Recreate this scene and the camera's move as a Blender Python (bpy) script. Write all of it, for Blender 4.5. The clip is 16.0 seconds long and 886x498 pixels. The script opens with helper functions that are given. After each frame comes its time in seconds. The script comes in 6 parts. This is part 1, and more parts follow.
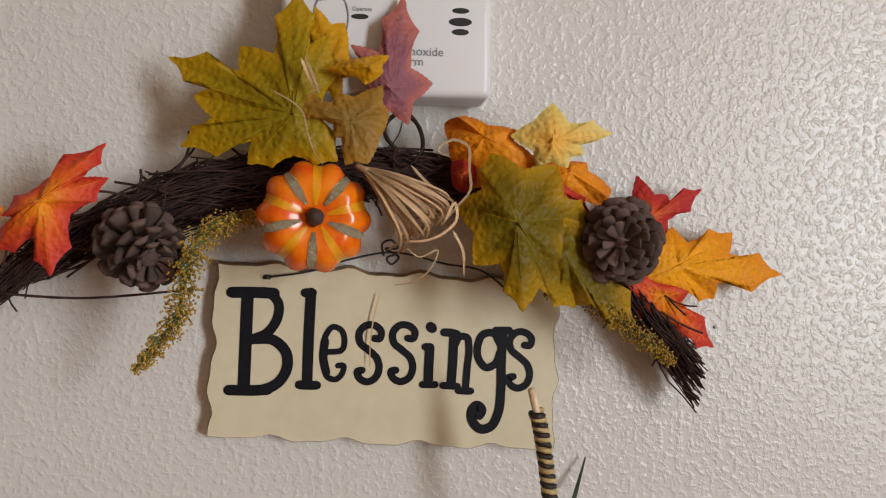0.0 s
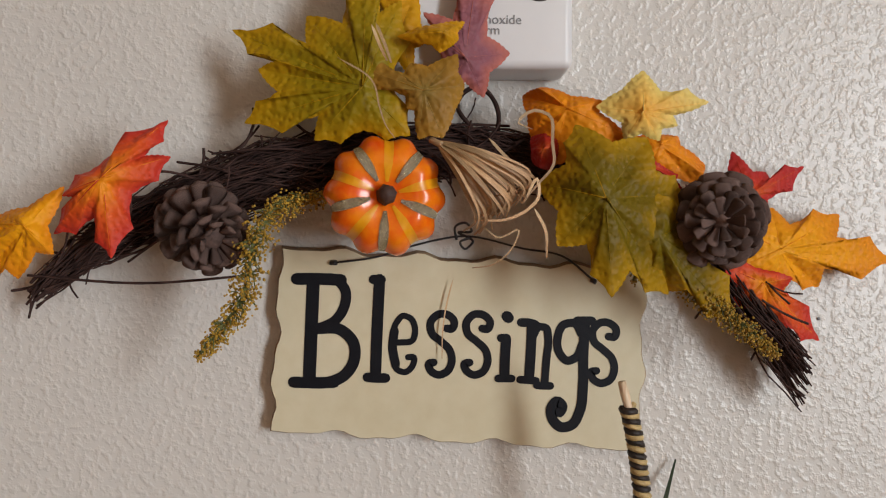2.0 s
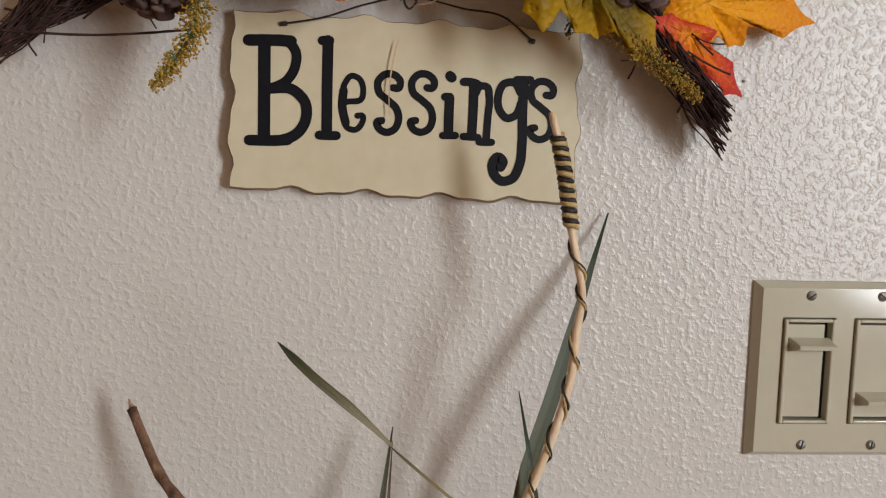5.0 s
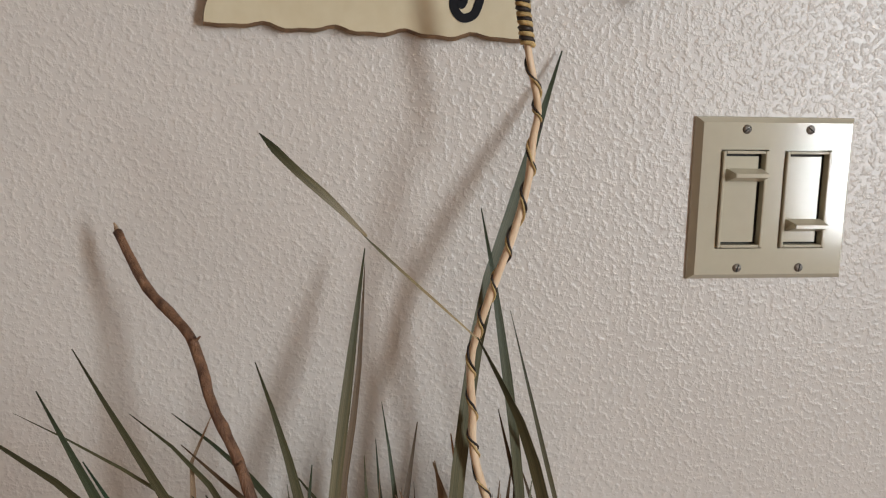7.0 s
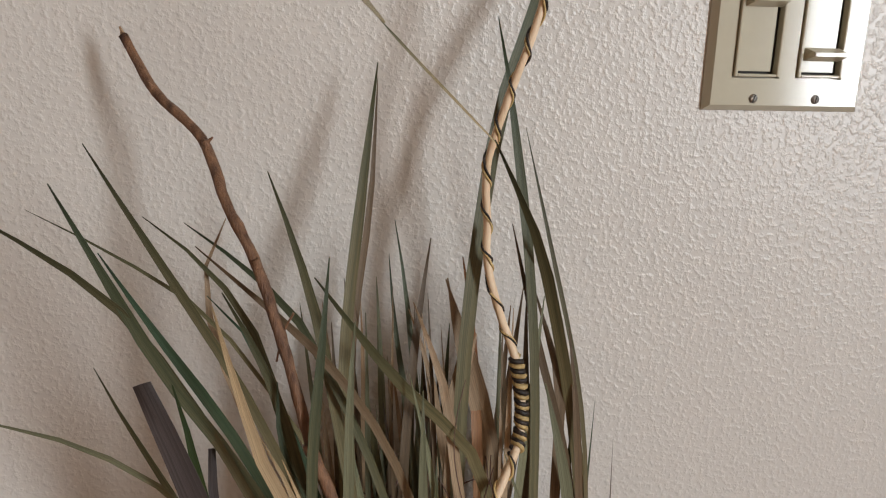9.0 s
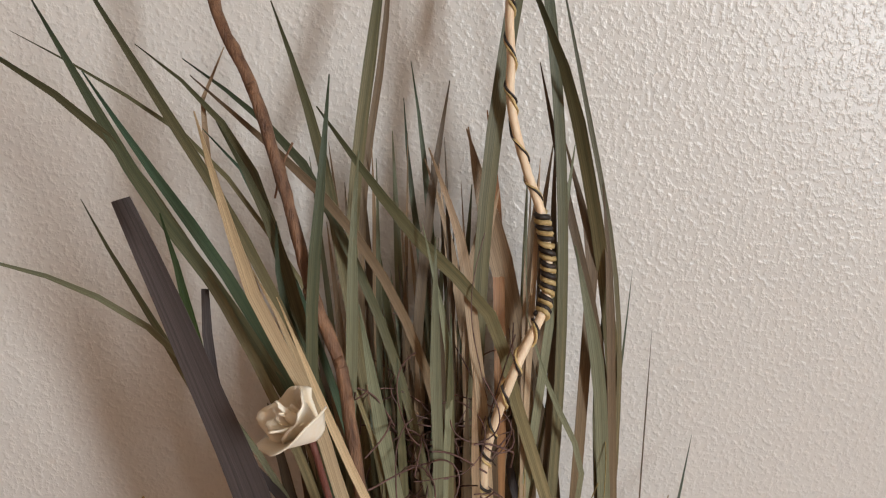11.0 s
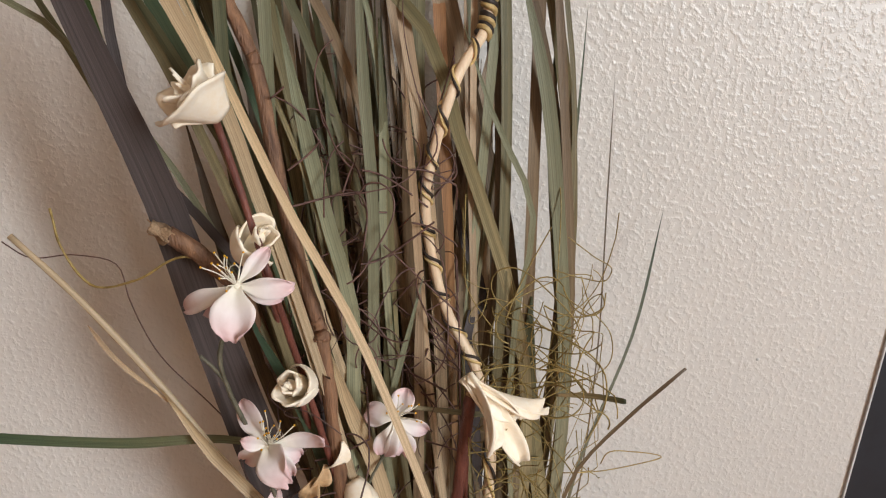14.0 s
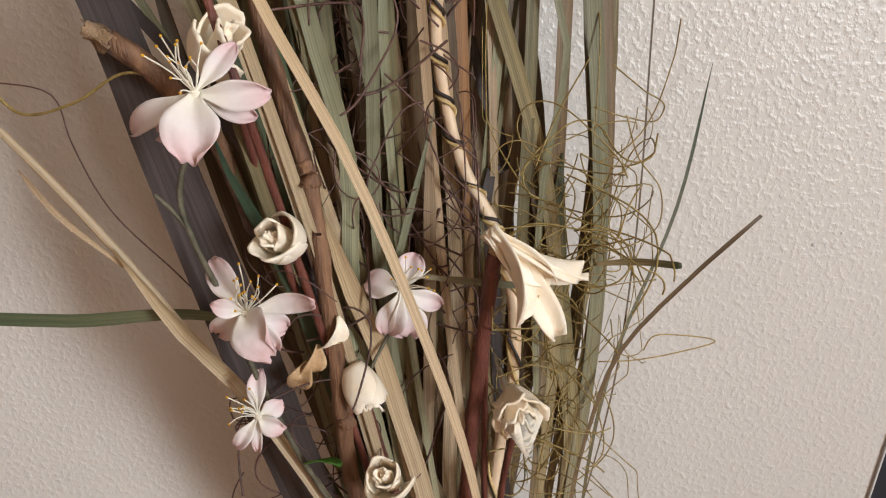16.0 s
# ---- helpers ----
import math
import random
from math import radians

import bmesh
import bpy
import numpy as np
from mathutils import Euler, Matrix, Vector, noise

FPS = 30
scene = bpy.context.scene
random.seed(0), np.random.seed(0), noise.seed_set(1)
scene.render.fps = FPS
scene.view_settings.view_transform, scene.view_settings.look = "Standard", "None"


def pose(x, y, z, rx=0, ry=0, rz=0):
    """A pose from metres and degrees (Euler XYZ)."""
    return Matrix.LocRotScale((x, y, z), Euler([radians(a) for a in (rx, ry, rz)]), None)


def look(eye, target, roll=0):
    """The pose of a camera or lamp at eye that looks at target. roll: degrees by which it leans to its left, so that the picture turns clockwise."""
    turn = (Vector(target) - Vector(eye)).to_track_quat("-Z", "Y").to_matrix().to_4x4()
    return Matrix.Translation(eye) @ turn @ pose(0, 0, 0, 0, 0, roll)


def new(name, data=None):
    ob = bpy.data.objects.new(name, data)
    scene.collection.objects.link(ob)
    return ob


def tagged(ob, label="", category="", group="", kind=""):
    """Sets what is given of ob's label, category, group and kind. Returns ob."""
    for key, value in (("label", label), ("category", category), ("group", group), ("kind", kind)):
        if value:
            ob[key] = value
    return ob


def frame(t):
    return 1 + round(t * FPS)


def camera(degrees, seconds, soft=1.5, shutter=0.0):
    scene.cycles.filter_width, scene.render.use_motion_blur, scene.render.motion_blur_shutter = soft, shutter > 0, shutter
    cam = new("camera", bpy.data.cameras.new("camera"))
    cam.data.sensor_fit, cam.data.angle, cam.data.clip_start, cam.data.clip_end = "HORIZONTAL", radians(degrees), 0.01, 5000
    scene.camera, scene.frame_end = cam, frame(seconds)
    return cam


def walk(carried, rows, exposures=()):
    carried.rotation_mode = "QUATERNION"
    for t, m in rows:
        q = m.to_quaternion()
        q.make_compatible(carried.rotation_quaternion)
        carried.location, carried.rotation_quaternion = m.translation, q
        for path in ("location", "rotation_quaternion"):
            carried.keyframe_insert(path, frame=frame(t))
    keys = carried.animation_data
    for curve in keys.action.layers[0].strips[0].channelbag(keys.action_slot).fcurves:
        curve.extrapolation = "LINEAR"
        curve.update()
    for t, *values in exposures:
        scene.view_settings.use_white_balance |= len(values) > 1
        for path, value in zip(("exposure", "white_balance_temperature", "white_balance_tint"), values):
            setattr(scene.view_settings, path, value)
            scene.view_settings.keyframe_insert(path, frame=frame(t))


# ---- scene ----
cam = camera(61.1, 16.0, soft=1.15)
PATH = [
    (0, (-0.037, -0.458, 1.45), (0.138, 1.534, 1.423), 2.0),
    (0.5, (-0.029, -0.443, 1.457), (0.105, 1.553, 1.464), 1.9),
    (1, (-0.033, -0.441, 1.465), (0.06, 1.557, 1.482), 1.8),
    (1.5, (-0.044, -0.438, 1.454), (0.018, 1.561, 1.465), 1.8),
    (2, (-0.049, -0.428, 1.435), (-0.007, 1.572, 1.428), 1.8),
    (2.5, (-0.041, -0.42, 1.423), (-0.003, 1.579, 1.387), 1.7),
    (3, (-0.024, -0.42, 1.412), (0.021, 1.578, 1.337), 1.6),
    (3.5, (-0.018, -0.425, 1.395), (0.034, 1.572, 1.288), 1.5),
    (4, (-0.014, -0.437, 1.374), (0.05, 1.557, 1.228), 1.4),
    (4.2, (-0.017, -0.442, 1.368), (0.051, 1.55, 1.203), 1.4),
    (6.3, (-0.032, -0.485, 1.294), (0.148, 1.488, 1.019), 0.8),
    (6.5, (-0.032, -0.489, 1.286), (0.158, 1.48, 0.994), 0.8),
    (7, (-0.034, -0.503, 1.269), (0.173, 1.459, 0.942), 0.7),
    (7.5, (-0.037, -0.51, 1.254), (0.185, 1.443, 0.887), 0.8),
    (8, (-0.04, -0.516, 1.234), (0.191, 1.428, 0.825), 0.8),
    (8.5, (-0.046, -0.519, 1.217), (0.19, 1.415, 0.767), 1.0),
    (9, (-0.048, -0.511, 1.195), (0.181, 1.413, 0.699), 1.3),
    (9.2, (-0.049, -0.505, 1.189), (0.176, 1.415, 0.677), 1.4),
    (11.3, (-0.014, -0.492, 1.102), (0.056, 1.42, 0.52), 0.7),
    (11.5, (-0.008, -0.493, 1.093), (0.061, 1.416, 0.501), 0.6),
    (12, (0.001, -0.495, 1.069), (0.067, 1.405, 0.45), 0.4),
    (12.5, (0.01, -0.499, 1.05), (0.071, 1.396, 0.414), -0.1),
    (13, (0.019, -0.504, 1.027), (0.075, 1.385, 0.373), -0.5),
    (13.5, (0.025, -0.506, 1.007), (0.069, 1.379, 0.339), -0.8),
    (14, (0.022, -0.503, 0.987), (0.051, 1.375, 0.299), -0.9),
    (14.5, (0.019, -0.494, 0.967), (0.039, 1.376, 0.258), -0.8),
    (15, (0.018, -0.477, 0.945), (0.035, 1.383, 0.209), -0.9),
    (15.5, (0.017, -0.466, 0.925), (0.035, 1.381, 0.158), -1.0),
    (16, (0.014, -0.453, 0.911), (0.044, 1.381, 0.112), -1.5),
]
walk(cam, [(t, look(eye, target, roll)) for t, eye, target, roll in PATH], [(0.0, 0.09), (4.0, 0.09), (6.5, 0.0), (9.0, 0.12), (11.5, 0.44), (16.0, 0.54)])

# ---- world and light ----
BACK_Y, SIDE_X0, SIDE_X1, CEIL = -4.2, -1.9, 2.2, 2.75
world = bpy.data.worlds.new("sky")
scene.world = world
world.use_nodes = True
_bg = world.node_tree.nodes["Background"]
_sky = world.node_tree.nodes.new("ShaderNodeTexSky")
_sky.sky_type, _sky.sun_disc, _sky.sun_elevation, _sky.sun_rotation = "NISHITA", False, radians(38), radians(120)
world.node_tree.links.new(_sky.outputs[0], _bg.inputs[0])
_bg.inputs[1].default_value = 0.1


def area_lamp(name, centre, target, w, h, power, colour):
    lamp = bpy.data.lights.new(name, "AREA")
    lamp.shape, lamp.size, lamp.size_y, lamp.energy, lamp.color = "RECTANGLE", w, h, power, colour
    ob = new(name, lamp)
    ob.matrix_world = look(centre, target)
    return ob


# daylight in the side window's opening; the back lamp is an added warm fill
area_lamp("side_window_light", (SIDE_X1 - 0.02, -2.74, 1.68), (0.0, -2.74, 1.68), 0.74, 1.8, 115, (0.925, 0.985, 1.03))
area_lamp("back_window_light", (-0.55, BACK_Y + 0.02, 1.45), (-0.55, 0.0, 1.45), 1.5, 1.2, 2.5, (1.0, 0.47, 0.21))

# ---- materials ----


def material(name, rough=0.6, metal=0.0, spec=0.5):
    m = bpy.data.materials.new(name)
    m.use_nodes = True
    n = m.node_tree.nodes
    b = n["Principled BSDF"]
    b.inputs["Roughness"].default_value = rough
    b.inputs["Metallic"].default_value = metal
    b.inputs["Specular IOR Level"].default_value = spec
    return m, n, m.node_tree.links, b


def ramp(n, stops):
    r = n.new("ShaderNodeValToRGB")
    e = r.color_ramp.elements
    while len(e) < len(stops):
        e.new(0.5)
    for k, (p, c) in zip(e, stops):
        k.position, k.color = p, (*c, 1)
    return r


def noise_tex(n, links, coord, scale, detail=4.0, rough=0.55, stretch=None):
    t = n.new("ShaderNodeTexNoise")
    t.inputs["Scale"].default_value, t.inputs["Detail"].default_value, t.inputs["Roughness"].default_value = scale, detail, rough
    if stretch:
        mp = n.new("ShaderNodeMapping")
        mp.inputs["Scale"].default_value = stretch
        links.new(coord, mp.inputs[0])
        coord = mp.outputs[0]
    links.new(coord, t.inputs["Vector"])
    return t


def mix(n, links, fac, a, b, mode="MIX"):
    x = n.new("ShaderNodeMix")
    x.data_type, x.blend_type = "RGBA", mode
    for s, v in ((x.inputs[0], fac), (x.inputs[6], a), (x.inputs[7], b)):
        if isinstance(v, (int, float)):
            s.default_value = v
        elif isinstance(v, tuple):
            s.default_value = (*v, 1)
        else:
            links.new(v, s)
    return x.outputs[2]


def bump(n, links, height, b, strength, distance, base=None):
    k = n.new("ShaderNodeBump")
    k.inputs["Strength"].default_value, k.inputs["Distance"].default_value = strength, distance
    links.new(height, k.inputs["Height"])
    if base:
        links.new(base, k.inputs["Normal"])
    links.new(k.outputs[0], b.inputs["Normal"])
    return k.outputs[0]


def grainy(name, dark, light, scale=60, rough=0.6, metal=0.0, strength=0.4, distance=0.001, spec=0.5, stretch=None, vary=0.25, fine=None, mottle=0.35):
    """A surface of two tones at two scales, with grain relief and a shift from object to object."""
    m, n, links, b = material(name, rough, metal, spec)
    tc = n.new("ShaderNodeTexCoord").outputs["Object"]
    big = noise_tex(n, links, tc, scale, 4, 0.6, stretch)
    small = noise_tex(n, links, tc, fine or scale * 6, 3, 0.6, stretch)
    r = ramp(n, [(0.3, dark), (0.7, light)])
    links.new(big.outputs[0], r.inputs[0])
    c = mix(n, links, mottle, r.outputs[0], small.outputs[0], "OVERLAY")
    info = n.new("ShaderNodeObjectInfo")
    hsv = n.new("ShaderNodeHueSaturation")
    mr = n.new("ShaderNodeMapRange")
    mr.inputs[3].default_value, mr.inputs[4].default_value = 1 - vary, 1 + vary
    links.new(info.outputs["Random"], mr.inputs[0])
    links.new(mr.outputs[0], hsv.inputs["Value"])
    links.new(c, hsv.inputs["Color"])
    links.new(hsv.outputs[0], b.inputs["Base Color"])
    bump(n, links, small.outputs[0], b, strength, distance)
    return m


def wall_paint():
    m, n, links, b = material("wall_paint", 0.33, 0.0, 0.6)
    tc = n.new("ShaderNodeTexCoord").outputs["Object"]
    peel = noise_tex(n, links, tc, 232, 2.0, 0.5)
    cut = ramp(n, [(0.41, (0, 0, 0)), (0.76, (1, 1, 1))])
    cut.color_ramp.interpolation = "EASE"
    links.new(peel.outputs[0], cut.inputs[0])
    clump = noise_tex(n, links, tc, 85, 3, 0.6)
    add = mix(n, links, 0.35, cut.outputs[0], clump.outputs[0])
    grain = noise_tex(n, links, tc, 900, 2, 0.5)
    add = mix(n, links, 0.06, add, grain.outputs[0])
    stain = noise_tex(n, links, tc, 3.5, 4, 0.6)
    r = ramp(n, [(0.3, (0.665, 0.635, 0.595)), (0.7, (0.71, 0.68, 0.64))])
    links.new(stain.outputs[0], r.inputs[0])
    links.new(r.outputs[0], b.inputs["Base Color"])
    bump(n, links, add, b, 0.6, 0.0013)
    return m


def blade_material(name, tip, mid, base, rough=0.45):
    """Dried or dyed strap leaf: colour runs from tip to base, with streaks along the blade."""
    m, n, links, b = material(name, rough, 0.0, 0.4)
    uv = n.new("ShaderNodeTexCoord").outputs["UV"]
    sep = n.new("ShaderNodeSeparateXYZ")
    links.new(uv, sep.inputs[0])
    r = ramp(n, [(0.0, base), (0.5, mid), (0.97, tip)])
    wob = noise_tex(n, links, uv, 3.0, 3, 0.6)
    add = n.new("ShaderNodeMath")
    add.operation = "MULTIPLY_ADD"
    links.new(wob.outputs[0], add.inputs[0])
    add.inputs[1].default_value = 0.5
    off = n.new("ShaderNodeMath")
    off.operation = "SUBTRACT"
    links.new(sep.outputs[1], off.inputs[0])
    off.inputs[1].default_value = 0.25
    links.new(off.outputs[0], add.inputs[2])
    links.new(add.outputs[0], r.inputs[0])
    streak = noise_tex(n, links, uv, 1.0, 4, 0.7, (15, 1.3, 1))
    lines = ramp(n, [(0.34, (0.16, 0.15, 0.13)), (0.62, (0.80, 0.78, 0.74))])
    links.new(streak.outputs[0], lines.inputs[0])
    c = mix(n, links, 0.6, r.outputs[0], lines.outputs[0], "OVERLAY")
    info = n.new("ShaderNodeObjectInfo")
    hsv = n.new("ShaderNodeHueSaturation")
    mr = n.new("ShaderNodeMapRange")
    mr.inputs[3].default_value, mr.inputs[4].default_value = 0.7, 1.25
    links.new(info.outputs["Random"], mr.inputs[0])
    links.new(mr.outputs[0], hsv.inputs["Value"])
    links.new(c, hsv.inputs["Color"])
    links.new(hsv.outputs[0], b.inputs["Base Color"])
    bump(n, links, streak.outputs[0], b, 0.35, 0.0006)
    return m


def leaf_material(name, inner, outer, edge, rough=0.52, relief=0.0013):
    """Printed fabric maple leaf: colour runs from the middle to the rim; veins and quilted relief."""
    m, n, links, b = material(name, rough, 0.0, 0.22)
    uv = n.new("ShaderNodeTexCoord").outputs["UV"]
    ob = n.new("ShaderNodeTexCoord").outputs["Object"]
    sep = n.new("ShaderNodeSeparateXYZ")
    links.new(uv, sep.inputs[0])
    wob = noise_tex(n, links, ob, 38, 3, 0.6)
    add = n.new("ShaderNodeMath")
    add.operation = "MULTIPLY_ADD"
    links.new(wob.outputs[0], add.inputs[0])
    add.inputs[1].default_value = 0.14
    off = n.new("ShaderNodeMath")
    off.operation = "SUBTRACT"
    links.new(sep.outputs[0], off.inputs[0])
    off.inputs[1].default_value = 0.07
    links.new(off.outputs[0], add.inputs[2])
    r = ramp(n, [(0.1, inner), (0.55, outer), (0.95, edge)])
    links.new(add.outputs[0], r.inputs[0])
    fine = noise_tex(n, links, ob, 420, 3, 0.6)
    c = mix(n, links, 0.14, r.outputs[0], fine.outputs[0], "OVERLAY")
    links.new(c, b.inputs["Base Color"])
    vor = n.new("ShaderNodeTexVoronoi")
    vor.feature = "SMOOTH_F1"
    vor.inputs["Scale"].default_value = 330
    links.new(ob, vor.inputs["Vector"])
    bump(n, links, vor.outputs[0], b, 0.9, relief)
    b.inputs["Subsurface Weight"].default_value = 0.0
    return m


WALL = wall_paint()
# unseen walls, ceiling and floor: tones picked to dim and warm the bounced light
ROOM = grainy("bounce_brown", (0.19, 0.115, 0.06), (0.23, 0.14, 0.08), 5, 0.6, fine=220)
CEILING = grainy("bounce_beige", (0.40, 0.31, 0.22), (0.46, 0.36, 0.26), 30, 0.9)
FLOOR = grainy("floor_boards", (0.18, 0.085, 0.035), (0.32, 0.165, 0.075), 9, 0.45, stretch=(1, 8, 1))
CREAM = grainy("cream_paint", (0.66, 0.585, 0.40), (0.72, 0.645, 0.46), 14, 0.5, strength=0.15, distance=0.0006, vary=0.0, mottle=0.15)
BOARD_EDGE = grainy("worn_board_edge", (0.16, 0.09, 0.045), (0.36, 0.24, 0.13), 70, 0.7)
INK = grainy("black_lettering_paint", (0.004, 0.0045, 0.008), (0.008, 0.009, 0.014), 90, 0.5, spec=0.2, strength=0.1, vary=0.0, mottle=0.05)
WIRE = grainy("black_wire", (0.01, 0.01, 0.012), (0.03, 0.028, 0.03), 120, 0.4, vary=0.0)
ALMOND = grainy("almond_plastic", (0.56, 0.525, 0.41), (0.59, 0.555, 0.435), 20, 0.12, strength=0.05, distance=0.0003, vary=0.0, mottle=0.05)
# near-black that puts the shade inside slots and openings into the colour
SLOT_DARK = grainy("dark_slot", (0.008, 0.007, 0.006), (0.02, 0.018, 0.015), 90, 0.6)
STEEL = grainy("screw_steel", (0.22, 0.21, 0.19), (0.42, 0.40, 0.37), 300, 0.35, 0.9, vary=0.0)
ALARM_WHITE = grainy("alarm_plastic", (0.74, 0.73, 0.74), (0.79, 0.78, 0.79), 12, 0.38, strength=0.05, distance=0.0003, vary=0.0, mottle=0.05)
ALARM_GREY = grainy("alarm_grey", (0.20, 0.20, 0.21), (0.27, 0.27, 0.28), 60, 0.5, vary=0.0)
VINE = grainy("grapevine_bark", (0.020, 0.010, 0.009), (0.070, 0.038, 0.032), 120, 0.8, stretch=(1, 1, 1), spec=0.2)
CONE = grainy("pine_cone_scale", (0.045, 0.027, 0.022), (0.20, 0.125, 0.105), 160, 0.75, spec=0.25, vary=0.35)
PUMPKIN = grainy("pumpkin_glaze", (0.84, 0.080, 0.002), (0.95, 0.26, 0.005), 75, 0.22, strength=0.08, distance=0.0005, vary=0.0, mottle=0.15)
PUMPKIN_YELLOW = grainy("pumpkin_yellow_stripe", (0.82, 0.30, 0.004), (0.86, 0.38, 0.008), 90, 0.3, strength=0.08, vary=0.0)
GLITTER = grainy("gold_glitter", (0.16, 0.10, 0.03), (1.0, 0.88, 0.60), 1100, 0.25, 0.75, strength=1.0, distance=0.001, vary=0.0, fine=1900)
PUMPKIN_STEM = grainy("pumpkin_stem", (0.05, 0.02, 0.014), (0.11, 0.05, 0.035), 200, 0.6)
RAFFIA = blade_material("raffia", (0.62, 0.44, 0.26), (0.56, 0.36, 0.20), (0.44, 0.26, 0.14))
SEED = grainy("golden_seed_heads", (0.24, 0.13, 0.012), (0.55, 0.33, 0.035), 420, 0.5)
SEED_STEM = grainy("seed_stem_green", (0.10, 0.12, 0.03), (0.22, 0.22, 0.07), 200, 0.6)
BRANCH = grainy("brown_bark", (0.075, 0.032, 0.017), (0.30, 0.155, 0.082), 70, 0.55, stretch=(2.5, 2.5, 0.35), strength=0.8, distance=0.0015, vary=0.1)
BRANCH_RED = grainy("red_bark", (0.085, 0.022, 0.015), (0.19, 0.06, 0.04), 110, 0.5, stretch=(2, 2, 0.5), strength=0.7, vary=0.1)
BROKEN = grainy("broken_wood", (0.28, 0.15, 0.07), (0.60, 0.42, 0.26), 160, 0.8, strength=1.0, distance=0.002)
PEELED = grainy("peeled_willow", (0.70, 0.50, 0.32), (0.84, 0.66, 0.47), 60, 0.45, stretch=(2, 2, 0.4), strength=0.3, vary=0.05)
WRAP_GOLD = grainy("straw_gold_wrap", (0.42, 0.27, 0.10), (0.70, 0.52, 0.24), 260, 0.5)
WRAP_DARK = grainy("dark_brown_wrap", (0.014, 0.009, 0.007), (0.05, 0.033, 0.025), 260, 0.5)
GREEN = blade_material("green_blade", (0.040, 0.058, 0.034), (0.155, 0.140, 0.078), (0.27, 0.22, 0.13))
TEAL = blade_material("teal_blade", (0.038, 0.078, 0.048), (0.105, 0.128, 0.070), (0.20, 0.19, 0.11))
OLIVE = blade_material("olive_blade", (0.055, 0.060, 0.030), (0.25, 0.205, 0.11), (0.38, 0.30, 0.17))
SAGE = blade_material("sage_blade", (0.15, 0.16, 0.10), (0.26, 0.255, 0.165), (0.36, 0.31, 0.20))
TAN = blade_material("tan_blade", (0.30, 0.21, 0.135), (0.46, 0.35, 0.235), (0.48, 0.37, 0.24))
STRAW = blade_material("straw_blade", (0.50, 0.37, 0.22), (0.56, 0.44, 0.30), (0.50, 0.39, 0.26))
UMBER = blade_material("umber_blade", (0.10, 0.068, 0.042), (0.19, 0.135, 0.08), (0.26, 0.19, 0.115))
RUST = blade_material("rust_blade", (0.26, 0.12, 0.05), (0.32, 0.17, 0.08), (0.30, 0.20, 0.12))
DARK = blade_material("dark_strap", (0.062, 0.050, 0.050), (0.070, 0.056, 0.056), (0.055, 0.044, 0.044), 0.6)
LIME = blade_material("lime_blade", (0.03, 0.05, 0.02), (0.10, 0.15, 0.015), (0.05, 0.06, 0.02))
CURL = grainy("brown_curls", (0.06, 0.028, 0.022), (0.16, 0.085, 0.07), 200, 0.5)
GOLD_CURL = grainy("gilded_curls", (0.20, 0.13, 0.035), (0.48, 0.36, 0.13), 300, 0.35, 0.35)
ROSE = grainy("wood_rose_petal", (0.91, 0.78, 0.60), (0.94, 0.86, 0.73), 55, 0.6, strength=0.3, vary=0.06)
ROSE_BROWN = grainy("browned_petal", (0.42, 0.26, 0.13), (0.62, 0.43, 0.25), 70, 0.6)
BLOSSOM = leaf_material("blossom_silk", (0.80, 0.76, 0.66), (0.78, 0.70, 0.69), (0.70, 0.49, 0.49), 0.6, 0.0002)
STAMEN = grainy("stamen", (0.80, 0.74, 0.60), (0.88, 0.84, 0.74), 200, 0.6)
POLLEN = grainy("pollen_tip", (0.65, 0.32, 0.01), (0.80, 0.46, 0.03), 300, 0.6)
TWIG_GREY = grainy("grey_green_twig", (0.07, 0.065, 0.04), (0.17, 0.15, 0.10), 160, 0.6)
FRESH = leaf_material("small_green_leaf", (0.05, 0.15, 0.015), (0.07, 0.19, 0.02), (0.05, 0.13, 0.02))
VASE = grainy("vase_glaze", (0.06, 0.035, 0.02), (0.12, 0.07, 0.04), 20, 0.3)
NAVY = grainy("navy_panel", (0.010, 0.013, 0.020), (0.016, 0.020, 0.029), 8, 0.4, strength=0.1, vary=0.0)
# white of the panel's painted edge highlight and of the dried paint nubs
GLINT_PAINT_WHITE = grainy("glint_and_paint_white", (0.66, 0.65, 0.63), (0.75, 0.74, 0.72), 40, 0.5)
LEAF_OLIVE = leaf_material("leaf_olive", (0.245, 0.178, 0.004), (0.265, 0.180, 0.003), (0.42, 0.235, 0.003))
LEAF_GREEN = leaf_material("leaf_green", (0.145, 0.102, 0.002), (0.155, 0.100, 0.0015), (0.38, 0.21, 0.003))
LEAF_GOLD = leaf_material("leaf_gold", (0.40, 0.20, 0.006), (0.54, 0.255, 0.005), (0.62, 0.30, 0.005))
LEAF_PURPLE = leaf_material("leaf_purple", (0.26, 0.095, 0.115), (0.27, 0.095, 0.12), (0.46, 0.14, 0.11))
LEAF_BRONZE = leaf_material("leaf_bronze", (0.25, 0.16, 0.035), (0.27, 0.14, 0.022), (0.34, 0.17, 0.02))
LEAF_ORANGE = leaf_material("leaf_orange", (0.78, 0.26, 0.008), (0.80, 0.27, 0.008), (0.72, 0.20, 0.008))
LEAF_PALE = leaf_material("leaf_pale", (0.84, 0.42, 0.06), (0.82, 0.50, 0.11), (0.80, 0.60, 0.17))
LEAF_AMBER = leaf_material("leaf_amber", (0.86, 0.36, 0.006), (0.86, 0.34, 0.006), (0.78, 0.26, 0.008))
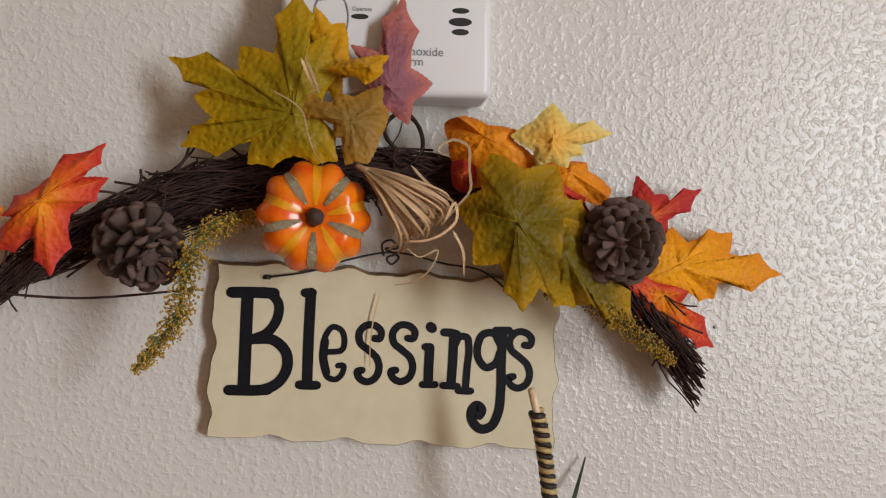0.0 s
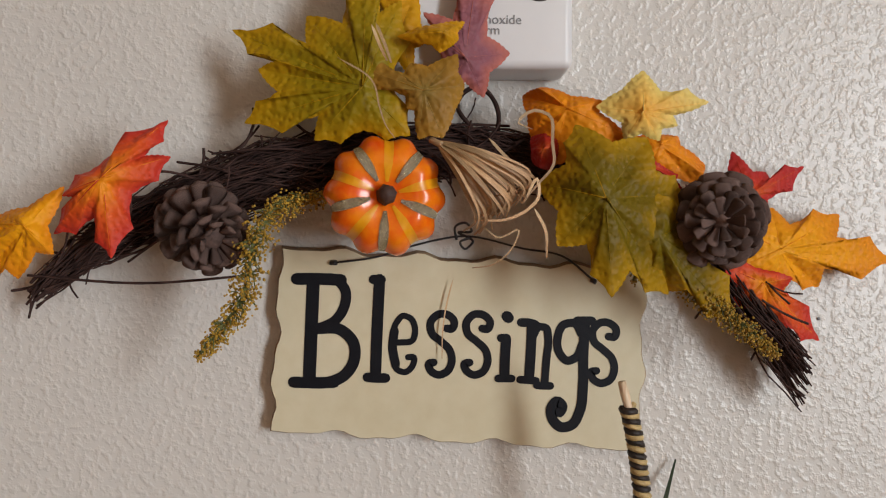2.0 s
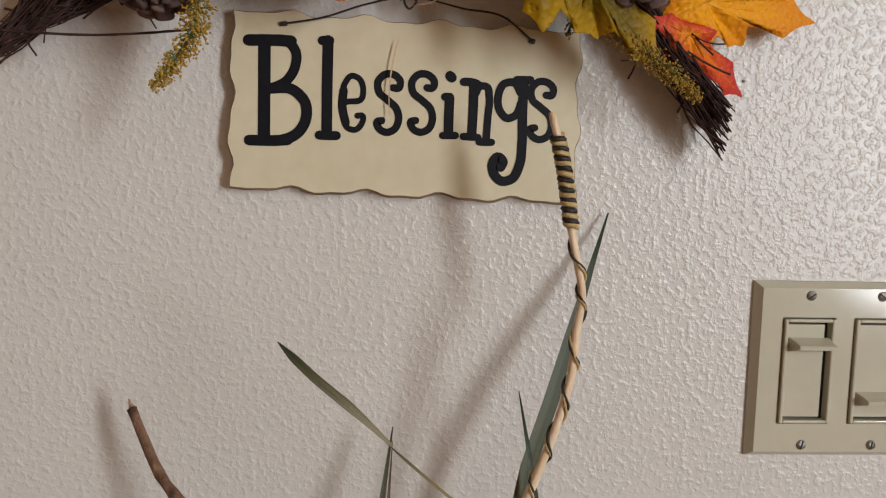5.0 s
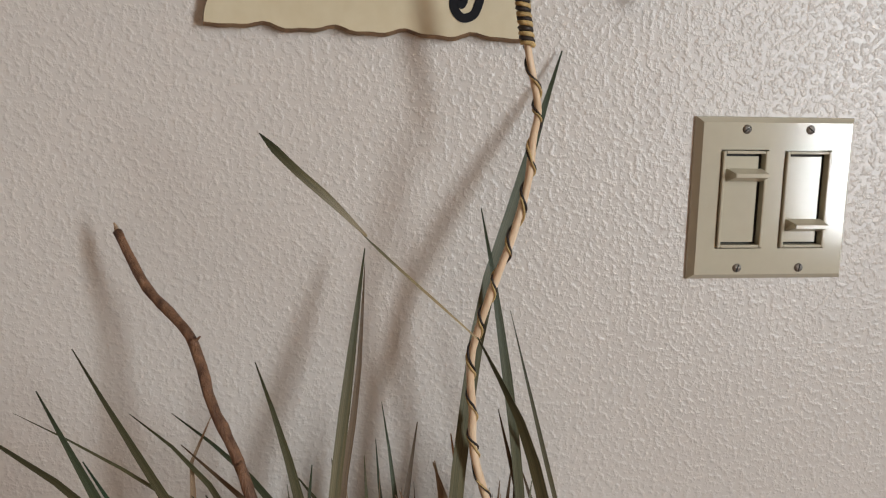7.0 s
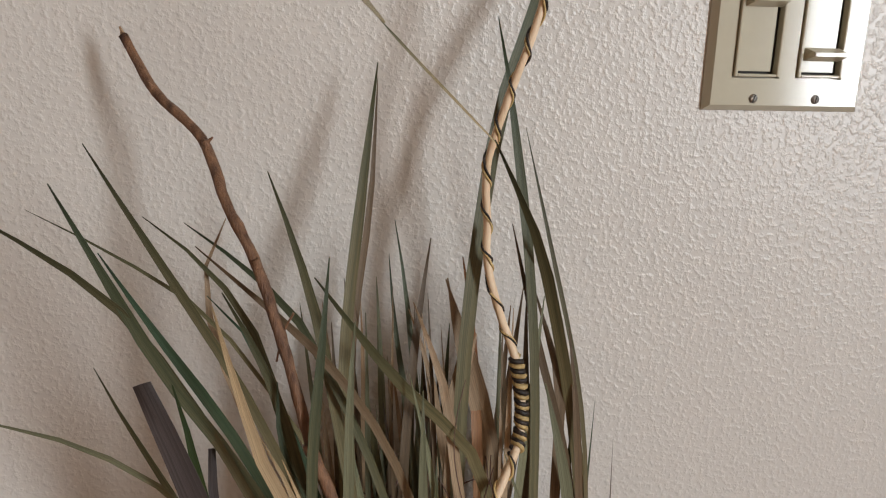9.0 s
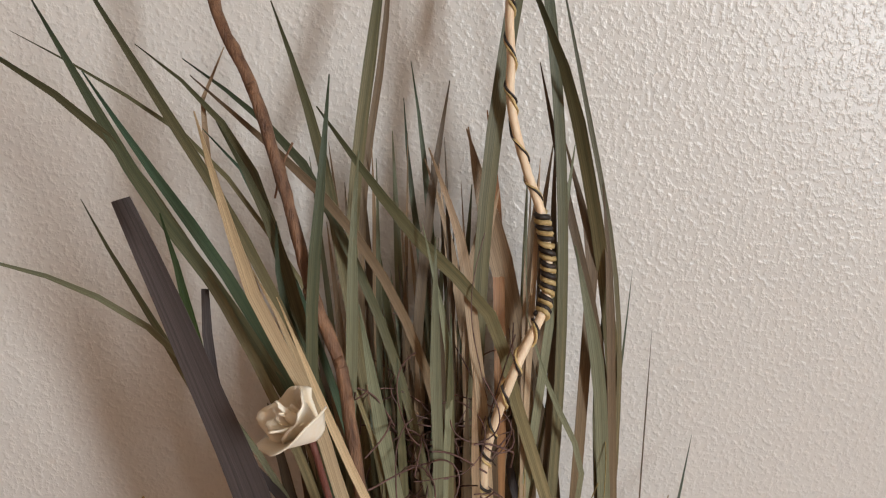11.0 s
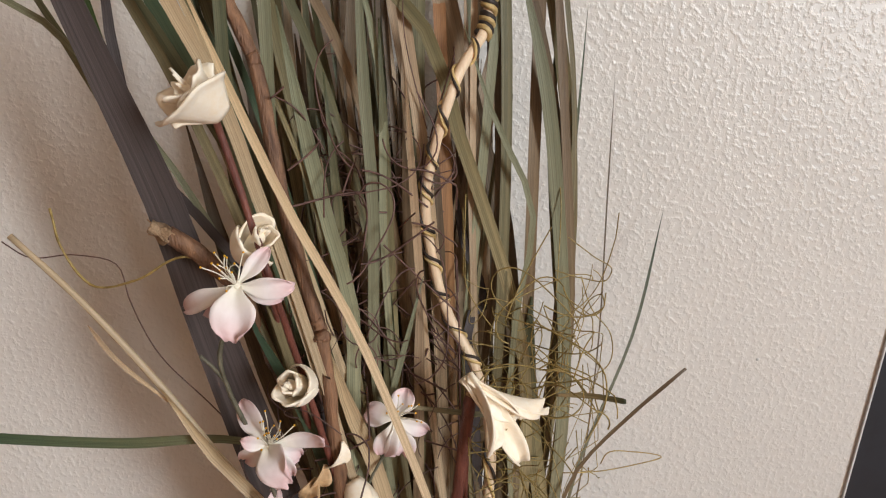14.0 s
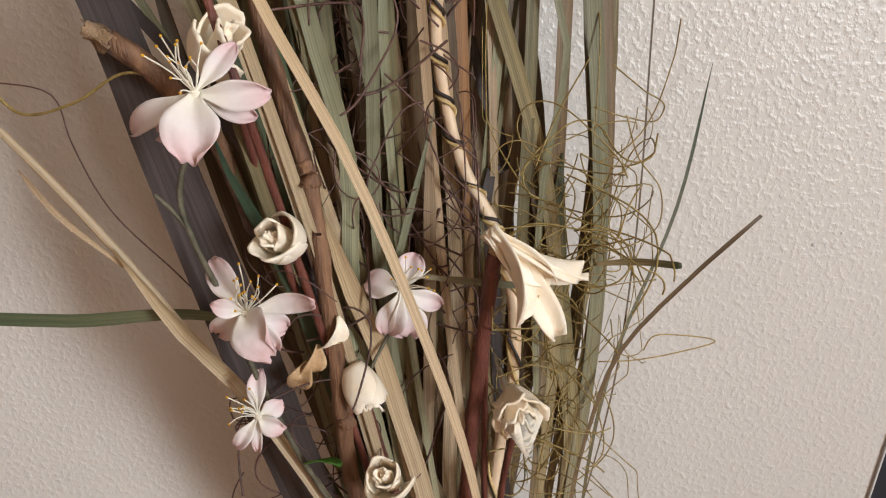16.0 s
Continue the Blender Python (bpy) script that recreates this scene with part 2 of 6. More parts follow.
LEAF_RED = leaf_material("leaf_red", (0.62, 0.11, 0.02), (0.50, 0.035, 0.02), (0.44, 0.025, 0.025))
LEAF_FLAME = leaf_material("leaf_flame", (0.84, 0.28, 0.008), (0.72, 0.10, 0.015), (0.55, 0.035, 0.02))

# ---- builders ----
rnd = random.Random(7)


def empty(name, place, label, category, group=""):
    ob = new(name)
    ob.empty_display_size = 0.02
    ob.location = place
    return tagged(ob, label, category, group)


def part(name, bm, mat, parent=None, label=""):
    """Links a bmesh, built in world metres, as one mesh object under a thing or a part."""
    me = bpy.data.meshes.new(name)
    bm.to_mesh(me)
    bm.free()
    for mm in (mat if isinstance(mat, (list, tuple)) else [mat]):
        me.materials.append(mm)
    for p in me.polygons:
        p.use_smooth = True
    ob = new(name, me)
    if parent:
        ob.parent = parent
        ob.matrix_parent_inverse = Matrix.Translation(-world_place(parent))
    return tagged(ob, label)


def world_place(ob):
    v = Vector(ob.location)
    if ob.parent:
        v = v + ob.matrix_parent_inverse.translation + world_place(ob.parent)
    return v


def spline(points, n):
    """Smooth points through the given ones, evenly spaced along them."""
    P = [Vector(p) for p in points]
    d = [max((q - p).length, 1e-5) for p, q in zip(P, P[1:])]
    tan = []
    for i in range(len(P)):
        if i == 0:
            tan.append((P[1] - P[0]) / d[0])
        elif i == len(P) - 1:
            tan.append((P[-1] - P[-2]) / d[-1])
        else:
            tan.append(((P[i + 1] - P[i]) / d[i] * d[i - 1] + (P[i] - P[i - 1]) / d[i - 1] * d[i]) / (d[i] + d[i - 1]))
    total, out = sum(d), []
    for k in range(n):
        s, i = total * k / (n - 1), 0
        while i < len(d) - 1 and s > d[i]:
            s -= d[i]
            i += 1
        t = min(s / d[i], 1)
        h = d[i]
        out.append(P[i] * (2 * t ** 3 - 3 * t * t + 1) + tan[i] * (h * (t ** 3 - 2 * t * t + t)) + P[i + 1] * (3 * t * t - 2 * t ** 3) + tan[i + 1] * (h * (t ** 3 - t * t)))
    return out


def frames_along(pts, normal):
    """Direction, side and face normal at each point of a line."""
    out = []
    for i, p in enumerate(pts):
        d = (pts[min(i + 1, len(pts) - 1)] - pts[max(i - 1, 0)]).normalized()
        s = d.cross(normal)
        s = s.normalized() if s.length > 1e-4 else d.orthogonal().normalized()
        out.append((p, d, s, s.cross(d).normalized()))
    return out


def add_tube(bm, pts, radius, sides=7, rough=0.0, cap=True):
    """A round rod along pts; radius is a number or a function of 0..1."""
    uv = bm.loops.layers.uv.verify()
    rings, n = [], len(pts)
    ref = Vector((0.31, -0.9, 0.29)).normalized()
    side = None
    for i, p in enumerate(pts):
        d = (pts[min(i + 1, n - 1)] - pts[max(i - 1, 0)]).normalized()
        side = (ref - d * ref.dot(d)) if side is None else (side - d * side.dot(d))
        side = side.normalized() if side.length > 1e-5 else d.orthogonal().normalized()
        up = d.cross(side)
        r = radius(i / (n - 1)) if callable(radius) else radius
        ring = []
        for k in range(sides):
            a = 2 * math.pi * k / sides
            rr = r * (1 + rough * noise.noise(Vector((p.x * 140 + k * 1.7, p.z * 140, p.y * 140))))
            ring.append(bm.verts.new(p + side * (math.cos(a) * rr) + up * (math.sin(a) * rr)))
        rings.append(ring)
    for i in range(n - 1):
        for k in range(sides):
            f = bm.faces.new((rings[i][k], rings[i][(k + 1) % sides], rings[i + 1][(k + 1) % sides], rings[i + 1][k]))
            for l, (u, v) in zip(f.loops, ((k, i), (k + 1, i), (k + 1, i + 1), (k, i + 1))):
                l[uv].uv = (u / sides, v / (n - 1))
    if cap:
        bm.faces.new(rings[0][::-1])
        bm.faces.new(rings[-1])


def add_blade(bm, pts, width, normal=(0, -1, 0), fold=0.10, twist=0.0, blunt=False, segs=22, root=0.55, swell=None):
    """A strap leaf: keeled, tapering to its tip (first point), with real thickness."""
    uv = bm.loops.layers.uv.verify()
    line = spline(pts, segs)
    nrm = Vector(normal).normalized()
    rows, n = [], len(line)
    for i, (p, d, s, f) in enumerate(frames_along(line, nrm)):
        t = i / (n - 1)
        w = width * 0.5 * (min(1.0, 0.10 + 7.0 * t) if not blunt else (0.72 if i == 0 else 1.0))
        w *= 1 - (1 - root) * max(0, t - 0.6) / 0.4
        if swell:
            w = width * 0.5 * (swell[0] + (swell[1] - swell[0]) * min(1.0, t / 0.55)) * (0.9 if i == 0 else 1.0)
        a = twist * (t - 0.5)
        s2, f2 = s * math.cos(a) + f * math.sin(a), f * math.cos(a) - s * math.sin(a)
        k, th = w * fold, Vector(f2) * min(0.0002, w * 0.3)
        q = (p - s2 * w + f2 * k, p - s2 * w * 0.12 - f2 * k * 0.3, p + s2 * w + f2 * k)
        rows.append([bm.verts.new(v - th) for v in q] + [bm.verts.new(v + th) for v in q[::-1]])
    us = (0, 0.5, 1, 1, 0.5, 0)
    for i in range(n - 1):
        for k in range(6):
            j = (k + 1) % 6
            fc = bm.faces.new((rows[i][k], rows[i][j], rows[i + 1][j], rows[i + 1][k]))
            for l, (a, b) in zip(fc.loops, ((k, i), (j, i), (j, i + 1), (k, i + 1))):
                l[uv].uv = (us[a], 1 - b / (n - 1))
    bm.faces.new(rows[0][::-1])
    bm.faces.new(rows[-1])
    for i in range(n - 1):
        for k in (0, 2, 3, 5):
            bm.edges.get((rows[i][k], rows[i + 1][k])).smooth = False


def blade(parent, mat, width_mm, *pts, name="blade", twist=0.0, blunt=False, fold=0.10, label="", root=0.55, swell=None):
    bm = bmesh.new()
    add_blade(bm, pts, width_mm / 1000, twist=twist, blunt=blunt, fold=fold, root=root, swell=swell)
    return part(name, bm, mat, parent, label)


def stick(parent, mat, r0_mm, r1_mm, *pts, name="stem", sides=9, rough=0.25, label="", segs=40):
    """A woody rod from its top (r0) to its foot (r1)."""
    bm = bmesh.new()
    add_tube(bm, spline(pts, segs), lambda t: (r0_mm + (r1_mm - r0_mm) * t) / 1000, sides, rough)
    return part(name, bm, mat, parent, label)


def box(bm, x0, x1, y0, y1, z0, z1, bevel=0.0, segs=2):
    made = bmesh.ops.create_cube(bm, size=1.0)["verts"]
    for v in made:
        v.co = Vector(((x0 + x1) / 2 + v.co.x * (x1 - x0), (y0 + y1) / 2 + v.co.y * (y1 - y0), (z0 + z1) / 2 + v.co.z * (z1 - z0)))
    if bevel:
        edges = list({e for v in made for e in v.link_edges})
        bmesh.ops.bevel(bm, geom=edges, offset=bevel, segments=segs, affect="EDGES", profile=0.5)


def oval(bm, c, rx, rz, depth, n=24):
    """A flat oval plug that faces the room (-y)."""
    front = [bm.verts.new((c[0] + rx * math.cos(2 * math.pi * k / n), c[1], c[2] + rz * math.sin(2 * math.pi * k / n))) for k in range(n)]
    back = [bm.verts.new((v.co.x, v.co.y + depth, v.co.z)) for v in front]
    bm.faces.new(front)
    for k in range(n):
        bm.faces.new((front[k], back[k], back[(k + 1) % n], front[(k + 1) % n]))
    bm.normal_update()


def flat(ob):
    for p in ob.data.polygons:
        p.use_smooth = False
    return ob


# ---- the room ----


def slab(name, x0, x1, y0, y1, z0, z1, mat, kind="structure", label=""):
    bm = bmesh.new()
    box(bm, x0, x1, y0, y1, z0, z1)
    ob = flat(part(name, bm, mat))
    return tagged(ob, label, name.split("_")[0], kind=kind)


def wall_with_opening(name, axis, a0, a1, at0, at1, o0, o1, z0, z1, label):
    """A wall along x or y with one rectangular opening."""
    bm = bmesh.new()
    for u0, u1, v0, v1 in ((a0, o0, 0, CEIL), (o1, a1, 0, CEIL), (o0, o1, 0, z0), (o0, o1, z1, CEIL)):
        if axis == "x":
            box(bm, u0, u1, at0, at1, v0, v1)
        else:
            box(bm, at0, at1, u0, u1, v0, v1)
    return tagged(flat(part(name, bm, ROOM)), label, "wall", kind="structure")


slab("floor", SIDE_X0 - 0.1, SIDE_X1 + 0.1, BACK_Y - 0.1, 0.1, -0.08, 0.0, FLOOR, label="unseen brown wooden floor, warmed to tint the bounced light")
slab("ceiling", SIDE_X0 - 0.1, SIDE_X1 + 0.1, BACK_Y - 0.1, 0.1, CEIL, CEIL + 0.08, CEILING, label="unseen plain ceiling, beige to dim and warm the bounced light")
slab("wall_north", SIDE_X0 - 0.1, SIDE_X1 + 0.1, 0.0, 0.1, 0.0, CEIL, WALL, label="cream painted wall with orange peel texture")
slab("wall_west", SIDE_X0 - 0.1, SIDE_X0, BACK_Y - 0.1, 0.0, 0.0, CEIL, ROOM, label="unseen side wall, browned to dim and warm the bounced light")
wall_with_opening("wall_east", "y", BACK_Y - 0.1, 0.0, SIDE_X1, SIDE_X1 + 0.1, -3.13, -2.35, 0.75, 2.62, "unseen wall with a window opening, browned to warm the bounced light")
# the opening in this unseen wall is made up to hold the fill lamp
wall_with_opening("wall_south", "x", SIDE_X0, SIDE_X1, BACK_Y - 0.1, BACK_Y, -1.32, 0.22, 0.83, 2.07, "unseen browned wall with a wide opening made up for the fill lamp")

# ---- switch plate ----


def switch_plate(cx, cz):
    thing = empty("light_switch", (cx, 0, cz), "almond plastic double slide dimmer switch plate on textured wall", "light switch")
    w, h, d = 0.058, 0.057, 0.0065
    bm = bmesh.new()
    # plate with two device windows, built as strips around the openings
    ww, hh, gx = 0.0172, 0.0345, 0.0231
    outer = [(-w, -h), (w, -h), (w, h), (-w, h)]
    inner = [(-w + 0.0040, -h + 0.0040), (w - 0.0040, -h + 0.0040), (w - 0.0040, h - 0.0040), (-w + 0.0040, h - 0.0040)]
    low = [bm.verts.new((cx + x, -0.0002, cz + z)) for x, z in outer]
    mid = [bm.verts.new((cx + x * 0.992, -0.0022, cz + z * 0.992)) for x, z in outer]
    top = [bm.verts.new((cx + x, -d, cz + z)) for x, z in inner]
    for a, b in ((low, mid), (mid, top)):
        for k in range(4):
            bm.faces.new((a[k], a[(k + 1) % 4], b[(k + 1) % 4], b[k]))
    bm.faces.new(low[::-1])
    xs = [-w + 0.0040, -gx - ww, -gx + ww, gx - ww, gx + ww, w - 0.0040]
    zs = [-h + 0.0040, -hh, hh, h - 0.0040]
    grid = [[bm.verts.new((cx + x, -d, cz + z)) for z in zs] for x in xs]
    for i in range(5):
        for j in range(3):
            if not (i in (1, 3) and j == 1):
                bm.faces.new((grid[i][j], grid[i + 1][j], grid[i + 1][j + 1], grid[i][j + 1]))
    for i in (1, 3):
        ring = [grid[i][1], grid[i + 1][1], grid[i + 1][2], grid[i][2]]
        deep = [bm.verts.new((v.co.x, -0.0015, v.co.z)) for v in ring]
        for k in range(4):
            bm.faces.new((ring[k], ring[(k + 1) % 4], deep[(k + 1) % 4], deep[k]))
    bmesh.ops.remove_doubles(bm, verts=bm.verts, dist=0.00005)
    bmesh.ops.recalc_face_normals(bm, faces=bm.faces)
    flat(part("plate", bm, ALMOND, thing))
    for gx, knob_z in ((-0.0231, 0.0165), (0.0231, -0.0185)):
        x = cx + gx
        bm = bmesh.new()
        for a in ((x - 0.0164, x - 0.0141, cz - 0.0337, cz + 0.0337), (x + 0.0141, x + 0.0164, cz - 0.0337, cz + 0.0337), (x - 0.0141, x + 0.0141, cz - 0.0337, cz - 0.0316), (x - 0.0141, x + 0.0141, cz + 0.0316, cz + 0.0337)):
            box(bm, a[0], a[1], -0.0088, -0.002, a[2], a[3], 0.0008)
        dimmer = flat(part("dimmer", bm, ALMOND, thing))
        bm = bmesh.new()
        box(bm, x - 0.0139, x + 0.0139, -0.0024, -0.0010, cz - 0.0315, cz + 0.0315)
        flat(part("slot", bm, SLOT_DARK, dimmer, "dark slider slot"))
        bm = bmesh.new()
        box(bm, x - 0.0137, x + 0.0104, -0.0062, -0.0026, cz - 0.0300, cz + 0.0300, 0.0004)
        flat(part("slide_strip", bm, ALMOND, dimmer))
        bm = bmesh.new()
        kz = cz + knob_z
        prof = ((-0.0062, 0.0052), (-0.0062, -0.0040), (-0.0150, -0.0012), (-0.0172, -0.0006), (-0.0172, 0.0018), (-0.0125, 0.0030))
        sides = []
        for xx, s in ((x - 0.0130, 1.0), (x + 0.0135, 1.0)):
            sides.append([bm.verts.new((xx + (0.0022 if (y < -0.012 and xx < x) else 0), y, kz + z)) for y, z in prof])
        bm.faces.new(sides[0])
        bm.faces.new(sides[1][::-1])
        for k in range(6):
            bm.faces.new((sides[0][k], sides[1][k], sides[1][(k + 1) % 6], sides[0][(k + 1) % 6]))
        bmesh.ops.recalc_face_normals(bm, faces=bm.faces)
        bmesh.ops.bevel(bm, geom=list(bm.edges), offset=0.0004, segments=2, affect="EDGES")
        flat(part("slider_knob", bm, ALMOND, dimmer))
    for sx, sz, ang in ((-0.023, 0.0484, -35), (0.023, 0.0484, 40), (-0.023, -0.0484, -75), (0.023, -0.0484, -80)):
        bm = bmesh.new()
        n = 20
        rim = [bm.verts.new((0.0034 * math.cos(2 * math.pi * k / n), 0.0006, 0.0034 * math.sin(2 * math.pi * k / n))) for k in range(n)]
        dome = [bm.verts.new((0.0026 * math.cos(2 * math.pi * k / n), -0.0009, 0.0026 * math.sin(2 * math.pi * k / n))) for k in range(n)]
        bm.faces.new(dome)
        for k in range(n):
            bm.faces.new((rim[k], rim[(k + 1) % n], dome[(k + 1) % n], dome[k]))
        m = pose(cx + sx, -d - 0.0003, cz + sz, 0, ang, 0)
        bm.transform(m)
        screw = part("screw", bm, STEEL, thing, "slotted steel screw")
        bm = bmesh.new()
        # a dark bar on the uncut head paints the shade of its slot
        box(bm, -0.0027, 0.0027, -0.0011, -0.0004, -0.0004, 0.0004)
        bm.transform(m)
        flat(part("slot", bm, SLOT_DARK, screw))
    return thing


switch_plate(0.25, 1.22)


# ---- carbon monoxide alarm ----


def text_part(name, words, size, place, mat, parent, label=""):
    cu = bpy.data.curves.new(name, "FONT")
    cu.body, cu.size, cu.extrude = words, size, 0.0001
    tmp = new(name, cu)
    me = bpy.data.meshes.new_from_object(tmp.evaluated_get(bpy.context.evaluated_depsgraph_get()))
    bpy.data.objects.remove(tmp)
    me.transform(Matrix.Translation(place) @ pose(0, 0, 0, 90, 0, 0) @ Matrix.Rotation(radians(1.2), 4, "Z"))
    me.materials.append(mat)
    ob = new(name, me)
    ob.parent = parent
    ob.matrix_parent_inverse = Matrix.Translation(-world_place(parent))
    return tagged(ob, label)


def co_alarm(x0, x1, z0, z1):
    thing = empty("carbon_monoxide_alarm", ((x0 + x1) / 2, 0, z0), "white plastic carbon monoxide alarm mounted on wall", "alarm")
    tilt = Matrix.Translation((x0, 0, z0)) @ Matrix.Rotation(radians(-1.8), 4, "Y") @ Matrix.Translation((-x0, 0, -z0))
    front = -0.034
    bm = bmesh.new()
    box(bm, x0, x1, front, -0.0004, z0, z1, 0.0045, 4)
    bm.transform(tilt)
    part("body", bm, ALARM_WHITE, thing)
    # test button: rounded shield with a raised rim
    bx, bz = x0 + 0.0275, z0 + 0.0420
    shape = [(-0.0075, 0.0105), (0.0075, 0.0105), (0.0090, 0.0060), (0.0088, -0.0050), (0.0060, -0.0125), (-0.0060, -0.0125), (-0.0088, -0.0050), (-0.0090, 0.0060)]
    bm = bmesh.new()
    line = spline([(bx + a, front - 0.0002, bz + b) for a, b in shape + shape[:1]], 48)
    add_tube(bm, line, 0.0005, 6)
    bm.transform(tilt)
    part("button_rim", bm, ALARM_GREY, thing, "grey outline of the test button")
    bm = bmesh.new()
    face = [bm.verts.new((bx + a * 0.94, front - 0.0006, bz + b * 0.94)) for a, b in shape]
    foot = [bm.verts.new((bx + a * 0.94, front + 0.0002, bz + b * 0.94)) for a, b in shape]
    bm.faces.new(face)
    for k in range(8):
        bm.faces.new((face[k], foot[k], foot[(k + 1) % 8], face[(k + 1) % 8]))
    bmesh.ops.recalc_face_normals(bm, faces=bm.faces)
    for f in bm.faces:
        if f.normal.y > 0.5:
            f.normal_flip()
    bm.transform(tilt)
    flat(part("test_button", bm, ALARM_WHITE, thing))
    # flat dark ovals on the uncut face; their colour stands for inner shade
    for dx, dz, rx, rz, nm in ((0.0435, 0.0440, 0.0049, 0.0015, "indicator_window"), (0.1002, 0.0488, 0.0049, 0.0016, "sound_slot"), (0.1000, 0.0425, 0.0066, 0.0024, "sound_slot"), (0.1000, 0.0368, 0.0049, 0.0018, "sound_slot")):
        bm = bmesh.new()
        oval(bm, (x0 + dx, front - 0.0002, z0 + dz), rx, rz, 0.0004)
        bm.transform(tilt)
        flat(part(nm, bm, SLOT_DARK, thing, "flat dark oval in place of a shaded opening"))
    for dx, dz, size, words in ((0.0390, 0.0472, 0.0033, "Operate"), (0.0620, 0.0232, 0.0070, "Monoxide"), (0.0620, 0.0176, 0.0070, "Alarm")):
        text_part("lettering", words, size, tilt @ Vector((x0 + dx, front - 0.0003, z0 + dz)), ALARM_GREY, thing, "grey printed lettering")
    return thing


co_alarm(-0.0930, 0.0250, 1.5272, 1.6035)


# ---- sign ----


def add_stroke(bm, pts, width, y, depth, segs=None):
    """A painted brush stroke: flat band with round ends, a little proud of the board."""
    segs = segs or max(10, 7 * len(pts))
    line = spline(pts, segs)
    half = width / 2
    left, right = [], []
    for i, p in enumerate(line):
        d = (line[min(i + 1, segs - 1)] - line[max(i - 1, 0)])
        d = Vector((d.x, 0, d.z)).normalized()
        s = Vector((-d.z, 0, d.x))
        left.append(p + s * half)
        right.append(p - s * half)
    def cap(c, d):
        a0 = math.atan2(d.z, d.x)
        return [c + Vector((math.cos(a0 + a), 0, math.sin(a0 + a))) * half for a in (0.9, 0.3, -0.3, -0.9)]
    def face(q, lift):
        bm.faces.new([bm.verts.new((v.x, y - lift, v.z)) for v in q])
    for i in range(segs - 1):
        face((left[i], right[i], right[i + 1], left[i + 1]), depth)
    d1 = (line[-1] - line[-2]).normalized()
    d0 = (line[0] - line[1]).normalized()
    face([left[-1], *cap(line[-1], d1), right[-1]][::-1], depth)
    face([right[0], *cap(line[0], d0), left[0]][::-1], depth)
    bmesh.ops.remove_doubles(bm, verts=bm.verts, dist=1e-6)


def letter(parent, y, *strokes):
    bm = bmesh.new()
    for k, (width, pts) in enumerate(strokes):
        add_stroke(bm, [Vector((a, y, b)) for a, b in pts], width, y, 0.0003 + 0.00004 * k)
    bmesh.ops.recalc_face_normals(bm, faces=bm.faces)
    for f in bm.faces:
        if f.normal.y > 0:
            f.normal_flip()
    return flat(part("letter", bm, INK, parent, "black painted letter"))


def sign_board(bl, br, tr, tl, y_front, thick):
    """The board between four corners, with a hand-cut wavy rim."""
    thing = empty("blessings_sign", ((bl[0] + br[0]) / 2, 0, bl[1]), "cream painted wooden sign with black word Blessings, hung by wire", "sign")
    corners = [Vector((c[0], 0, c[1])) for c in (bl, br, tr, tl)]
    rim, n = [], (46, 24, 46, 24)
    for k in range(4):
        a, b = corners[k], corners[(k + 1) % 4]
        d = (b - a).normalized()
        s = Vector((d.z, 0, -d.x))
        for i in range(n[k]):
            t = i / n[k]
            env = min(1, 8 * t, 8 * (1 - t))
            wave = 0.0016 * math.sin(t * n[k] * 0.62 + k * 1.3) + 0.0008 * math.sin(t * n[k] * 1.31 + k)
            rim.append(a + (b - a) * t + s * wave * env)
    bm = bmesh.new()
    mid = sum(corners, Vector()) / 4
    front = [bm.verts.new((mid.x + (p.x - mid.x) * 0.992, y_front, mid.z + (p.z - mid.z) * 0.987)) for p in rim]
    edge = [bm.verts.new((p.x, y_front + 0.0016, p.z)) for p in rim]
    back = [bm.verts.new((mid.x + (p.x - mid.x) * 1.012, y_front + thick, mid.z + (p.z - mid.z) * 1.02)) for p in rim]
    m = len(rim)
    for a, b, mi in ((front, edge, 1), (edge, back, 1)):
        for k in range(m):
            f = bm.faces.new((a[k], b[k], b[(k + 1) % m], a[(k + 1) % m]))
            f.material_index = mi
    bm.faces.new(front)
    bm.faces.new(back[::-1])
    bmesh.ops.recalc_face_normals(bm, faces=bm.faces)
    flat(part("board", bm, [CREAM, BOARD_EDGE], thing))
    return thing


# ---- swag pieces ----


